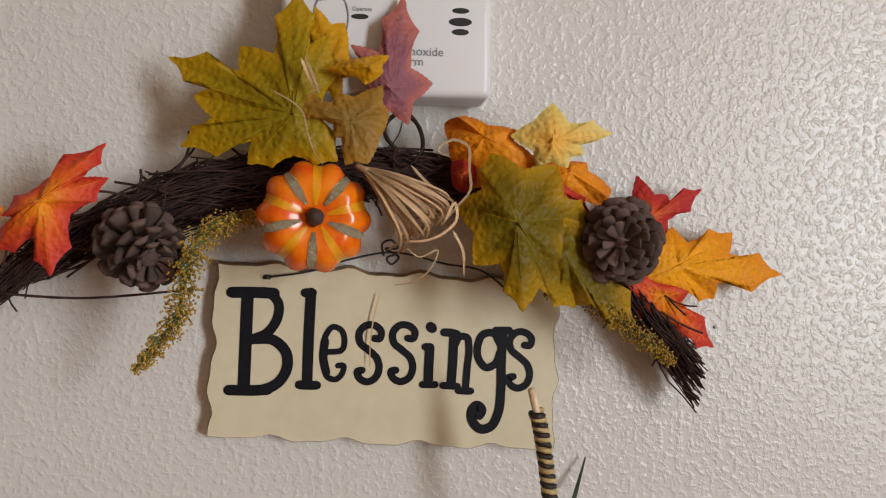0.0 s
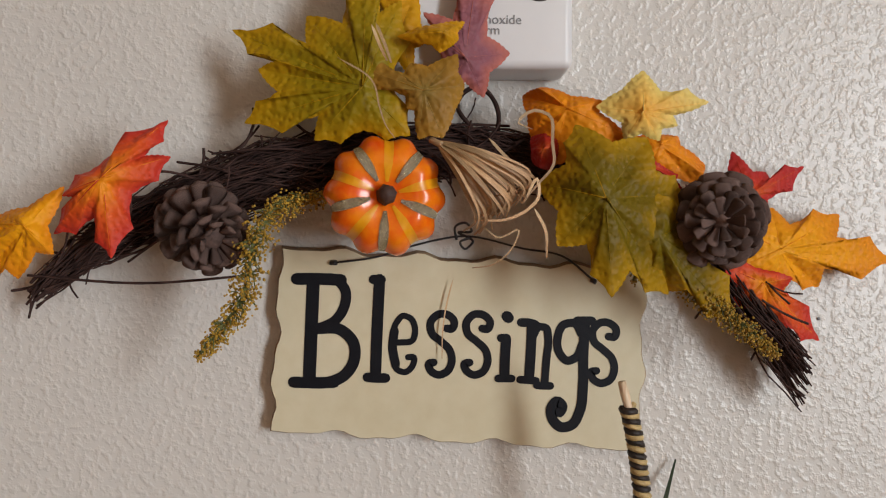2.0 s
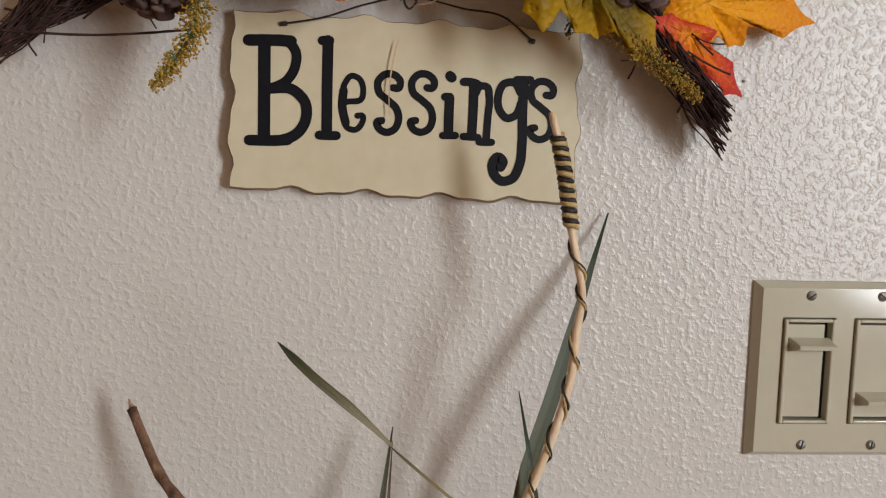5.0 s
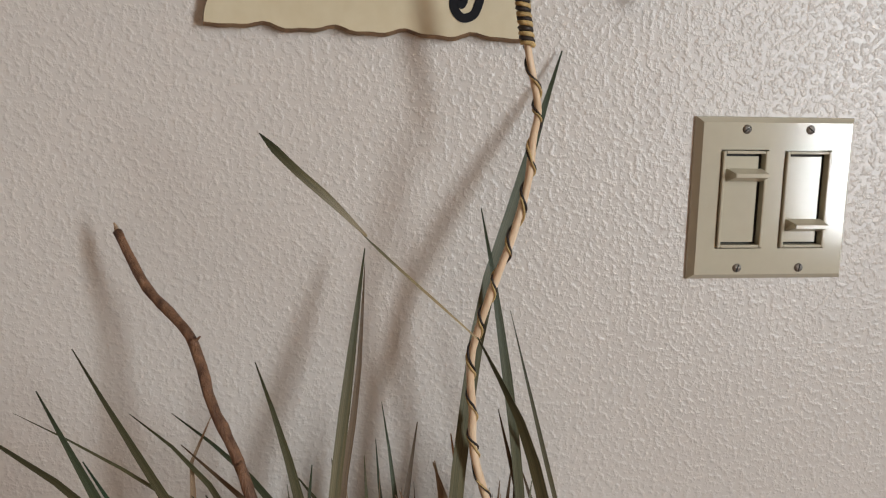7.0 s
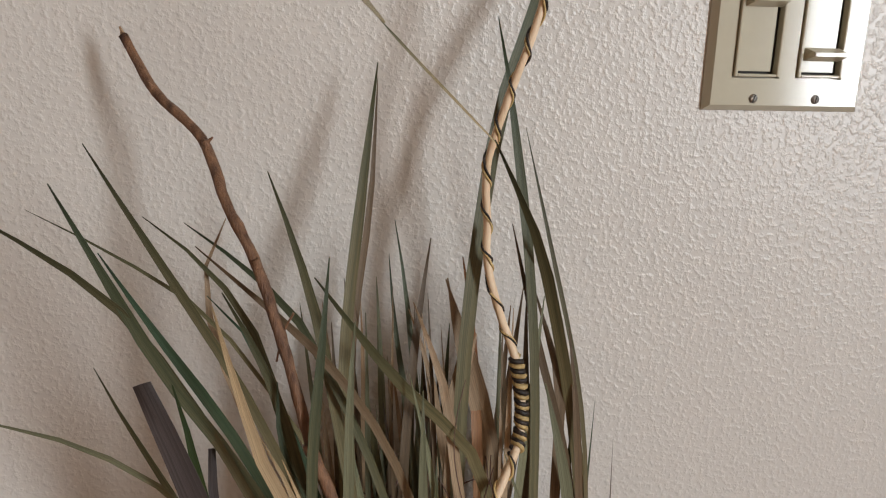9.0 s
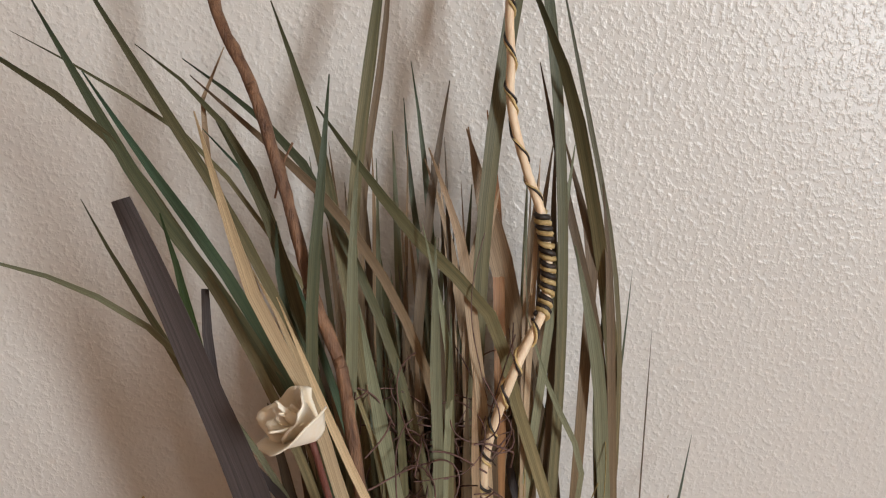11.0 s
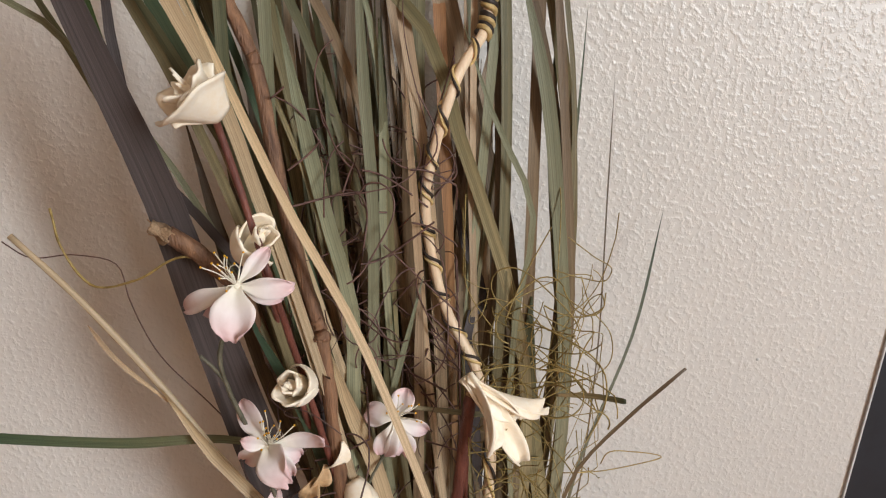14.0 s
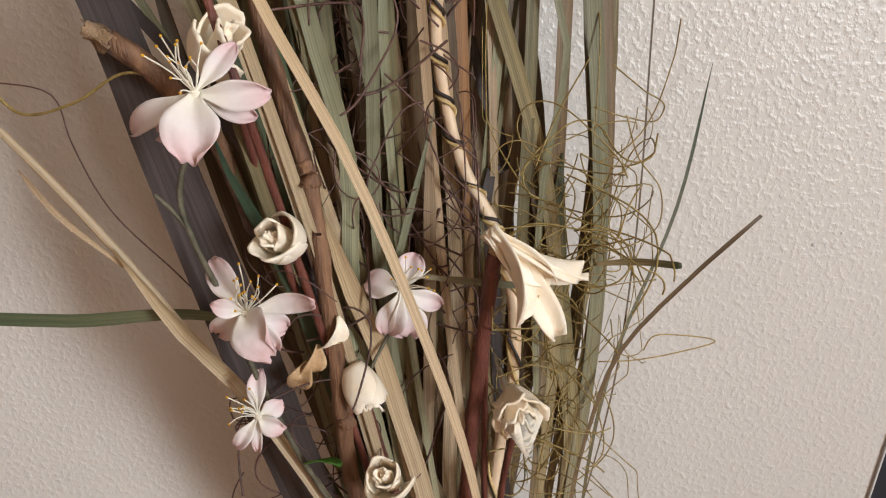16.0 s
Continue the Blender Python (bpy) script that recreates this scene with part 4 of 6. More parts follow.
letter(sign, -0.0105, (0.0035, ((-0.0641, 1.3807), (-0.0554, 1.3825), (-0.0543, 1.3875), (-0.0569, 1.3943), (-0.0613, 1.3957), (-0.0649, 1.3916), (-0.0666, 1.3825), (-0.0661, 1.3716), (-0.0632, 1.3655), (-0.0588, 1.3646), (-0.0551, 1.3682), (-0.0546, 1.3729), (-0.0577, 1.3728))), (0.0050, ((-0.0658, 1.3872), (-0.0665, 1.3779), (-0.0645, 1.3686))))
letter(sign, -0.0105, (0.0044, ((-0.0369, 1.3895), (-0.0338, 1.3893), (-0.0327, 1.3931), (-0.0358, 1.3967), (-0.0414, 1.3972), (-0.0457, 1.3927), (-0.0449, 1.3865), (-0.0399, 1.3823), (-0.0348, 1.3774), (-0.0334, 1.3712), (-0.0358, 1.3655), (-0.0407, 1.3635), (-0.0451, 1.3659), (-0.0461, 1.3696), (-0.0434, 1.3703))))
letter(sign, -0.0105, (0.0044, ((-0.0170, 1.3900), (-0.0139, 1.3898), (-0.0127, 1.3936), (-0.0159, 1.3972), (-0.0216, 1.3977), (-0.0258, 1.3932), (-0.0250, 1.3870), (-0.0200, 1.3828), (-0.0148, 1.3779), (-0.0134, 1.3717), (-0.0158, 1.3660), (-0.0207, 1.3640), (-0.0252, 1.3664), (-0.0262, 1.3701), (-0.0234, 1.3708))))
letter(sign, -0.0105, (0.0044, ((0.0538, 1.3875), (0.0570, 1.3873), (0.0581, 1.3910), (0.0548, 1.3947), (0.0492, 1.3952), (0.0449, 1.3907), (0.0458, 1.3845), (0.0509, 1.3802), (0.0561, 1.3753), (0.0576, 1.3691), (0.0553, 1.3633), (0.0503, 1.3613), (0.0458, 1.3637), (0.0447, 1.3675), (0.0476, 1.3682))))
letter(sign, -0.0105, (0.0060, ((-0.0035, 1.3972), (-0.0025, 1.3963))), (0.0047, ((-0.0063, 1.3850), (-0.0032, 1.3851))), (0.0057, ((-0.0035, 1.3845), (-0.0038, 1.3732), (-0.0038, 1.3638))), (0.0044, ((-0.0072, 1.3624), (-0.0035, 1.3625), (0.0003, 1.3626))))
letter(sign, -0.0105, (0.0050, ((0.0047, 1.3940), (0.0097, 1.3938), (0.0126, 1.3930))), (0.0057, ((0.0107, 1.3929), (0.0105, 1.3767), (0.0100, 1.3629))), (0.0044, ((0.0050, 1.3621), (0.0100, 1.3619), (0.0138, 1.3617))), (0.0044, ((0.0112, 1.3861), (0.0148, 1.3918), (0.0186, 1.3913), (0.0200, 1.3857), (0.0194, 1.3738), (0.0188, 1.3612))), (0.0044, ((0.0145, 1.3592), (0.0189, 1.3590), (0.0220, 1.3591))))
letter(sign, -0.0105, (0.0047, ((0.0387, 1.3883), (0.0348, 1.3942), (0.0285, 1.3934), (0.0253, 1.3864), (0.0265, 1.3777), (0.0310, 1.3734), (0.0360, 1.3754), (0.0392, 1.3830))), (0.0050, ((0.0360, 1.3958), (0.0404, 1.3959), (0.0441, 1.3960))), (0.0057, ((0.0404, 1.3956), (0.0400, 1.3774), (0.0403, 1.3586), (0.0391, 1.3459), (0.0347, 1.3376), (0.0287, 1.3362), (0.0239, 1.3405), (0.0230, 1.3471), (0.0261, 1.3506), (0.0293, 1.3476), (0.0278, 1.3444))))
stick(sign, WIRE, 0.6, 0.6, (-0.100, -0.012, 1.424), (-0.077, -0.014, 1.428), (-0.053, -0.014, 1.436), (-0.029, -0.013, 1.441), (0.005, -0.014, 1.435), (0.025, -0.014, 1.432), (0.045, -0.012, 1.418), name="hanging_wire", rough=0.2, label="black wire hanger", segs=40)
stick(sign, WIRE, 0.7, 0.7, (-0.033, -0.013, 1.439), (-0.034, -0.016, 1.446), (-0.028, -0.020, 1.448), (-0.025, -0.018, 1.444), (-0.032, -0.013, 1.443), (-0.024, -0.016, 1.438), (-0.028, -0.015, 1.434), (-0.031, -0.020, 1.438), (-0.026, -0.020, 1.440), name="wire_knot", rough=0.2, label="twisted black wire knot", segs=60)
stick(sign, WIRE, 1.5, 1.5, (-0.102, -0.011, 1.424), (-0.099, -0.013, 1.424), name="wire_end", label="curled wire end", segs=6)
stick(sign, WIRE, 1.5, 1.5, (0.043, -0.011, 1.419), (0.045, -0.013, 1.418), name="wire_end", label="curled wire end", segs=6)

# ---- the swag ----
swag = empty("autumn_swag", (0.0, 0.0, 1.45), "grapevine swag with autumn maple leaves, pumpkin and pine cones", "wall swag")
vine_bundle(swag, ((-0.259, -0.022, 1.403), (-0.226, -0.022, 1.430), (-0.172, -0.022, 1.457), (-0.126, -0.022, 1.474), (-0.074, -0.022, 1.483), (-0.011, -0.022, 1.485), (0.036, -0.022, 1.474), (0.078, -0.022, 1.460), (0.133, -0.022, 1.398), (0.157, -0.022, 1.371)), (0.007, 0.012, 0.0165, 0.0155, 0.013, 0.012, 0.012, 0.012, 0.012, 0.016), 560, 3)
stick(swag, VINE, 0.7, 0.7, (-0.164, -0.030, 1.480), (-0.132, -0.035, 1.483), (-0.101, -0.030, 1.483), name="vine_twig", rough=0.2, label="", segs=40)
stick(swag, VINE, 0.7, 0.7, (-0.258, -0.030, 1.413), (-0.196, -0.035, 1.411), (-0.138, -0.030, 1.417), name="vine_twig", rough=0.2, label="", segs=40)
stick(swag, VINE, 0.7, 0.7, (-0.200, -0.030, 1.469), (-0.183, -0.035, 1.469), (-0.170, -0.030, 1.466), name="vine_twig", rough=0.2, label="", segs=40)
stick(swag, VINE, 0.7, 0.7, (-0.182, -0.030, 1.475), (-0.161, -0.035, 1.472), (-0.143, -0.030, 1.467), name="vine_twig", rough=0.2, label="", segs=40)
stick(swag, VINE, 1.3, 1.3, (-0.013, -0.020, 1.497), (-0.013, -0.025, 1.507), (-0.017, -0.022, 1.517), (-0.023, -0.020, 1.522), (-0.031, -0.018, 1.520), (-0.035, -0.020, 1.513), (-0.028, -0.025, 1.500), (-0.022, -0.020, 1.495), name="hanger", rough=0.2, label="thin twisted vine hanging loop", segs=40)
maple_leaf(swag, LEAF_OLIVE, (-0.083, -0.055, 1.512), ((-0.154, -0.035, 1.544), (-0.138, -0.042, 1.522), (-0.145, -0.040, 1.495), (-0.114, -0.045, 1.550), (-0.107, -0.050, 1.486), (-0.084, -0.045, 1.583), (-0.059, -0.058, 1.489), (-0.066, -0.047, 1.559)), bulge=0.005, notch=0.62, label="olive green maple leaf with yellow rims")
maple_leaf(swag, LEAF_GOLD, (-0.066, -0.045, 1.544), ((-0.059, -0.040, 1.567), (-0.075, -0.042, 1.574), (-0.053, -0.048, 1.538), (-0.060, -0.046, 1.521), (-0.073, -0.044, 1.528)), bulge=0.003, notch=0.74, label="golden yellow maple leaf")
maple_leaf(swag, LEAF_PURPLE, (-0.033, -0.048, 1.530), ((-0.027, -0.038, 1.584), (-0.055, -0.044, 1.554), (-0.009, -0.036, 1.537), (-0.022, -0.038, 1.513), (-0.041, -0.046, 1.514), (-0.047, -0.048, 1.540)), bulge=0.004, notch=0.62, label="dusky purple maple leaf")
maple_leaf(swag, LEAF_BRONZE, (-0.053, -0.062, 1.510), ((-0.086, -0.056, 1.522), (-0.060, -0.060, 1.524), (-0.037, -0.058, 1.530), (-0.033, -0.055, 1.515), (-0.043, -0.060, 1.488), (-0.055, -0.060, 1.487), (-0.061, -0.060, 1.502)), bulge=0.003, notch=0.8, label="bronze green folded maple leaf")
maple_leaf(swag, LEAF_GOLD, (-0.045, -0.066, 1.537), ((-0.067, -0.060, 1.537), (-0.034, -0.058, 1.546), (-0.037, -0.062, 1.536), (-0.046, -0.064, 1.529)), bulge=0.004, notch=0.8, label="curled golden leaf lobe with purple back")
maple_leaf(swag, LEAF_ORANGE, (0.019, -0.050, 1.506), ((-0.001, -0.030, 1.516), (0.009, -0.040, 1.519), (0.037, -0.050, 1.511), (0.051, -0.050, 1.493), (0.013, -0.042, 1.478), (0.003, -0.038, 1.494)), bulge=0.004, notch=0.8, label="orange maple leaf")
maple_leaf(swag, LEAF_PALE, (0.054, -0.060, 1.504), ((0.056, -0.055, 1.526), (0.089, -0.057, 1.511), (0.074, -0.057, 1.499), (0.065, -0.055, 1.491), (0.048, -0.055, 1.491), (0.033, -0.055, 1.507)), bulge=0.004, notch=0.66, label="pale yellow and orange maple leaf")
maple_leaf(swag, LEAF_ORANGE, (0.068, -0.045, 1.490), ((0.096, -0.035, 1.482), (0.090, -0.036, 1.472), (0.080, -0.040, 1.496), (0.053, -0.040, 1.494), (0.063, -0.040, 1.477)), bulge=0.003, notch=0.8, label="orange maple leaf")
maple_leaf(swag, LEAF_RED, (0.060, -0.046, 1.481), ((0.037, -0.042, 1.491), (0.084, -0.040, 1.465), (0.080, -0.040, 1.476), (0.044, -0.045, 1.481), (0.057, -0.042, 1.491)), bulge=0.003, notch=0.74, label="red maple leaf")
maple_leaf(swag, LEAF_RED, (0.007, -0.050, 1.485), ((0.003, -0.040, 1.493), (0.016, -0.045, 1.492), (0.013, -0.045, 1.476), (0.004, -0.040, 1.480)), bulge=0.006, notch=0.74, label="red maple leaf")
maple_leaf(swag, LEAF_GREEN, (0.034, -0.072, 1.460), ((0.040, -0.070, 1.413), (0.014, -0.064, 1.437), (0.004, -0.056, 1.468), (0.022, -0.060, 1.497), (0.058, -0.058, 1.492), (0.080, -0.052, 1.465), (0.074, -0.050, 1.414)), bulge=0.006, notch=0.68, label="olive green maple leaf with yellow tips")
maple_leaf(swag, LEAF_GREEN, (0.063, -0.064, 1.443), ((0.112, -0.046, 1.400), (0.082, -0.052, 1.451), (0.050, -0.064, 1.465), (0.041, -0.066, 1.446), (0.073, -0.050, 1.416)), bulge=0.004, notch=0.85, label="olive green maple leaf lobe")
maple_leaf(swag, LEAF_AMBER, (0.139, -0.028, 1.439), ((0.217, -0.006, 1.435), (0.180, -0.014, 1.460), (0.170, -0.012, 1.419), (0.139, -0.020, 1.462), (0.114, -0.030, 1.452), (0.113, -0.030, 1.427), (0.143, -0.020, 1.413)), bulge=0.004, notch=0.66, label="amber orange maple leaf")
maple_leaf(swag, LEAF_FLAME, (0.130, -0.030, 1.421), ((0.171, -0.014, 1.389), (0.142, -0.020, 1.391), (0.117, -0.028, 1.407), (0.107, -0.035, 1.430), (0.147, -0.030, 1.424)), bulge=0.003, notch=0.74, label="red and orange maple leaf")
maple_leaf(swag, LEAF_RED, (0.122, -0.028, 1.467), ((0.116, -0.020, 1.492), (0.160, -0.014, 1.486), (0.135, -0.020, 1.481), (0.136, -0.020, 1.456), (0.106, -0.030, 1.461)), bulge=0.003, notch=0.66, label="red maple leaf")
maple_leaf(swag, LEAF_FLAME, (-0.207, -0.056, 1.462), ((-0.183, -0.042, 1.495), (-0.180, -0.045, 1.476), (-0.202, -0.060, 1.424), (-0.229, -0.056, 1.454), (-0.238, -0.045, 1.435)), bulge=0.008, notch=0.5, label="red and orange folded maple leaf")
maple_leaf(swag, LEAF_AMBER, (-0.244, -0.055, 1.439), ((-0.231, -0.050, 1.459), (-0.235, -0.050, 1.425), (-0.254, -0.045, 1.412), (-0.285, -0.035, 1.403), (-0.296, -0.030, 1.432), (-0.266, -0.045, 1.443)), bulge=0.006, notch=0.74, label="amber orange maple leaf")
pumpkin(swag, (-0.0710, -0.0520, 1.4592), (0.10, -1.0, -0.02), 0.0305)
pine_cone(swag, (-0.1609, -0.0500, 1.4402), (0.55, -0.75, -0.35), 0.0190, 0.042, 60, "dark brown open pine cone")
pine_cone(swag, (0.0929, -0.0660, 1.4512), (-0.25, -0.95, 0.0), 0.0232, 0.036, 46, "dark brown pine cone seen from its end", True)
seed_spray(swag, ((-0.107, -0.035, 1.460), (-0.123, -0.050, 1.454), (-0.132, -0.065, 1.436), (-0.134, -0.072, 1.412), (-0.154, -0.077, 1.380)), 0.0085, 1500, 5)
seed_spray(swag, ((0.075, -0.045, 1.428), (0.089, -0.050, 1.416), (0.110, -0.050, 1.402), (0.133, -0.045, 1.386)), 0.0075, 1200, 6)
seed_spray(swag, ((0.066, -0.035, 1.435), (0.063, -0.030, 1.425), (0.061, -0.030, 1.419)), 0.004, 60, 8)
raffia = stick(swag, RAFFIA, 1.6, 1.6, (-0.049, -0.060, 1.487), (-0.043, -0.064, 1.484), name="raffia_bow", label="tied bunch of tan raffia strips", segs=8)
blade(raffia, RAFFIA, 1.1, (-0.047, -0.060, 1.487), (-0.022, -0.069, 1.481), (-0.000, -0.063, 1.472), (-0.005, -0.051, 1.467), name="strip", twist=1.3)
blade(raffia, RAFFIA, 1.7, (-0.047, -0.060, 1.487), (-0.020, -0.065, 1.480), (0.003, -0.059, 1.469), (0.000, -0.047, 1.465), name="strip", twist=-1.2)
blade(raffia, RAFFIA, 2.1, (-0.047, -0.060, 1.487), (-0.023, -0.078, 1.478), (-0.003, -0.072, 1.467), (-0.001, -0.060, 1.463), name="strip", twist=-0.6)
blade(raffia, RAFFIA, 2.2, (-0.047, -0.060, 1.487), (-0.022, -0.078, 1.478), (-0.001, -0.072, 1.467), (-0.005, -0.060, 1.462), name="strip", twist=0.5)
blade(raffia, RAFFIA, 1.0, (-0.047, -0.060, 1.487), (-0.023, -0.070, 1.479), (-0.001, -0.064, 1.469), (0.002, -0.052, 1.463), name="strip", twist=0.1)
blade(raffia, RAFFIA, 2.2, (-0.047, -0.060, 1.487), (-0.024, -0.072, 1.477), (-0.004, -0.066, 1.465), (-0.001, -0.054, 1.460), name="strip", twist=-0.3)
blade(raffia, RAFFIA, 1.4, (-0.047, -0.060, 1.487), (-0.023, -0.064, 1.479), (-0.001, -0.058, 1.467), (0.001, -0.046, 1.465), name="strip", twist=-1.4)
blade(raffia, RAFFIA, 1.6, (-0.047, -0.060, 1.487), (-0.023, -0.072, 1.478), (-0.003, -0.066, 1.467), (-0.005, -0.054, 1.460), name="strip", twist=-0.9)
blade(raffia, RAFFIA, 1.3, (-0.047, -0.060, 1.487), (-0.024, -0.074, 1.478), (-0.005, -0.068, 1.467), (-0.007, -0.056, 1.461), name="strip", twist=-0.5)
blade(raffia, RAFFIA, 1.0, (-0.047, -0.060, 1.487), (-0.024, -0.063, 1.477), (-0.003, -0.057, 1.463), (-0.007, -0.045, 1.457), name="strip", twist=0.3)
blade(raffia, RAFFIA, 1.6, (-0.047, -0.060, 1.487), (-0.025, -0.065, 1.477), (-0.007, -0.059, 1.465), (-0.012, -0.047, 1.459), name="strip", twist=1.2)
blade(raffia, RAFFIA, 0.9, (-0.047, -0.060, 1.487), (-0.024, -0.080, 1.475), (-0.004, -0.074, 1.463), (-0.007, -0.062, 1.456), name="strip", twist=0.8)
blade(raffia, RAFFIA, 2.1, (-0.047, -0.060, 1.487), (-0.026, -0.073, 1.475), (-0.008, -0.067, 1.461), (-0.011, -0.055, 1.458), name="strip", twist=-0.2)
blade(raffia, RAFFIA, 1.4, (-0.047, -0.060, 1.487), (-0.027, -0.080, 1.475), (-0.011, -0.074, 1.463), (-0.017, -0.062, 1.460), name="strip", twist=-1.0)
blade(raffia, RAFFIA, 1.0, (-0.047, -0.060, 1.487), (-0.025, -0.067, 1.476), (-0.006, -0.061, 1.463), (-0.002, -0.049, 1.458), name="strip", twist=-0.9)
blade(raffia, RAFFIA, 1.9, (-0.047, -0.060, 1.487), (-0.027, -0.064, 1.476), (-0.011, -0.058, 1.464), (-0.016, -0.046, 1.461), name="strip", twist=-0.0)
blade(raffia, RAFFIA, 1.7, (-0.047, -0.060, 1.487), (-0.027, -0.063, 1.474), (-0.010, -0.057, 1.459), (-0.009, -0.045, 1.454), name="strip", twist=1.5)
blade(raffia, RAFFIA, 1.0, (-0.047, -0.060, 1.487), (-0.027, -0.069, 1.475), (-0.010, -0.063, 1.462), (-0.012, -0.051, 1.458), name="strip", twist=1.2)
blade(raffia, RAFFIA, 1.3, (-0.047, -0.060, 1.487), (-0.026, -0.062, 1.474), (-0.008, -0.056, 1.460), (-0.011, -0.044, 1.456), name="strip", twist=-0.8)
blade(raffia, RAFFIA, 2.3, (-0.047, -0.060, 1.487), (-0.026, -0.062, 1.475), (-0.008, -0.056, 1.461), (-0.009, -0.044, 1.454), name="strip", twist=-0.3)
blade(raffia, RAFFIA, 2.0, (-0.047, -0.060, 1.487), (-0.027, -0.077, 1.472), (-0.010, -0.071, 1.458), (-0.011, -0.059, 1.455), name="strip", twist=-0.9)
blade(raffia, RAFFIA, 1.4, (-0.047, -0.060, 1.487), (-0.027, -0.079, 1.471), (-0.011, -0.073, 1.456), (-0.011, -0.061, 1.450), name="strip", twist=0.4)
blade(raffia, RAFFIA, 1.9, (-0.047, -0.060, 1.487), (-0.028, -0.074, 1.472), (-0.012, -0.068, 1.458), (-0.015, -0.056, 1.450), name="strip", twist=1.4)
blade(raffia, RAFFIA, 1.9, (-0.047, -0.060, 1.487), (-0.031, -0.080, 1.471), (-0.018, -0.074, 1.455), (-0.023, -0.062, 1.448), name="strip", twist=-1.1)
blade(raffia, RAFFIA, 1.2, (-0.047, -0.060, 1.487), (-0.027, -0.062, 1.472), (-0.011, -0.056, 1.456), (-0.011, -0.044, 1.450), name="strip", twist=0.7)
blade(raffia, RAFFIA, 2.3, (-0.047, -0.060, 1.487), (-0.028, -0.061, 1.473), (-0.012, -0.055, 1.457), (-0.018, -0.043, 1.450), name="strip", twist=-1.2)
blade(raffia, RAFFIA, 1.7, (-0.047, -0.060, 1.487), (-0.029, -0.079, 1.470), (-0.015, -0.073, 1.454), (-0.012, -0.061, 1.451), name="strip", twist=0.5)
blade(raffia, RAFFIA, 1.6, (-0.047, -0.060, 1.487), (-0.031, -0.076, 1.470), (-0.018, -0.070, 1.453), (-0.020, -0.058, 1.450), name="strip", twist=-1.4)
blade(raffia, RAFFIA, 1.8, (-0.047, -0.060, 1.487), (-0.030, -0.078, 1.470), (-0.017, -0.072, 1.454), (-0.022, -0.060, 1.450), name="strip", twist=0.8)
blade(raffia, RAFFIA, 2.1, (-0.047, -0.060, 1.487), (-0.031, -0.078, 1.471), (-0.019, -0.072, 1.456), (-0.024, -0.060, 1.450), name="strip", twist=-0.4)
blade(raffia, RAFFIA, 1.6, (-0.047, -0.060, 1.487), (-0.030, -0.066, 1.470), (-0.017, -0.060, 1.454), (-0.014, -0.048, 1.451), name="strip", twist=-1.2)
blade(raffia, RAFFIA, 1.6, (-0.047, -0.060, 1.487), (-0.031, -0.071, 1.468), (-0.019, -0.065, 1.451), (-0.017, -0.053, 1.444), name="strip", twist=-1.3)
blade(raffia, RAFFIA, 2.2, (-0.047, -0.060, 1.487), (-0.030, -0.067, 1.470), (-0.017, -0.061, 1.454), (-0.020, -0.049, 1.447), name="strip", twist=-1.0)
blade(raffia, RAFFIA, 1.6, (-0.047, -0.060, 1.487), (-0.031, -0.064, 1.470), (-0.018, -0.058, 1.453), (-0.021, -0.046, 1.447), name="strip", twist=1.2)
blade(raffia, RAFFIA, 1.7, (-0.047, -0.060, 1.487), (-0.032, -0.067, 1.469), (-0.020, -0.061, 1.453), (-0.022, -0.049, 1.447), name="strip", twist=-0.0)
blade(raffia, RAFFIA, 1.4, (-0.047, -0.060, 1.487), (-0.034, -0.078, 1.468), (-0.025, -0.072, 1.451), (-0.025, -0.060, 1.444), name="strip", twist=0.4)
blade(raffia, RAFFIA, 2.3, (-0.047, -0.060, 1.487), (-0.032, -0.067, 1.467), (-0.021, -0.061, 1.449), (-0.023, -0.049, 1.442), name="strip", twist=-0.6)
blade(raffia, RAFFIA, 1.6, (-0.047, -0.060, 1.487), (-0.032, -0.073, 1.467), (-0.021, -0.067, 1.448), (-0.026, -0.055, 1.441), name="strip", twist=-0.4)
blade(raffia, RAFFIA, 1.1, (-0.047, -0.060, 1.487), (-0.033, -0.063, 1.468), (-0.023, -0.057, 1.450), (-0.021, -0.045, 1.446), name="strip", twist=1.2)
blade(raffia, RAFFIA, 1.8, (-0.047, -0.060, 1.487), (-0.034, -0.068, 1.466), (-0.026, -0.062, 1.448), (-0.031, -0.050, 1.443), name="strip", twist=1.3)
blade(raffia, RAFFIA, 1.5, (-0.021, -0.066, 1.488), (-0.012, -0.066, 1.479), (-0.000, -0.066, 1.471), name="loose_strip", twist=-0.6)
blade(raffia, RAFFIA, 1.5, (0.000, -0.066, 1.493), (-0.007, -0.066, 1.496), (0.000, -0.066, 1.502), (0.008, -0.066, 1.500), (0.010, -0.066, 1.486), (0.011, -0.066, 1.477), (0.003, -0.066, 1.466), (-0.004, -0.066, 1.457), name="loose_strip", twist=0.3)
blade(raffia, RAFFIA, 1.5, (-0.003, -0.066, 1.457), (0.003, -0.066, 1.469), (0.004, -0.066, 1.460), (0.000, -0.066, 1.455), (-0.011, -0.066, 1.449), (-0.024, -0.066, 1.448), name="loose_strip", twist=-0.3)
blade(raffia, RAFFIA, 1.5, (0.002, -0.066, 1.455), (0.008, -0.066, 1.444), (0.009, -0.066, 1.431), name="loose_strip", twist=-0.4)
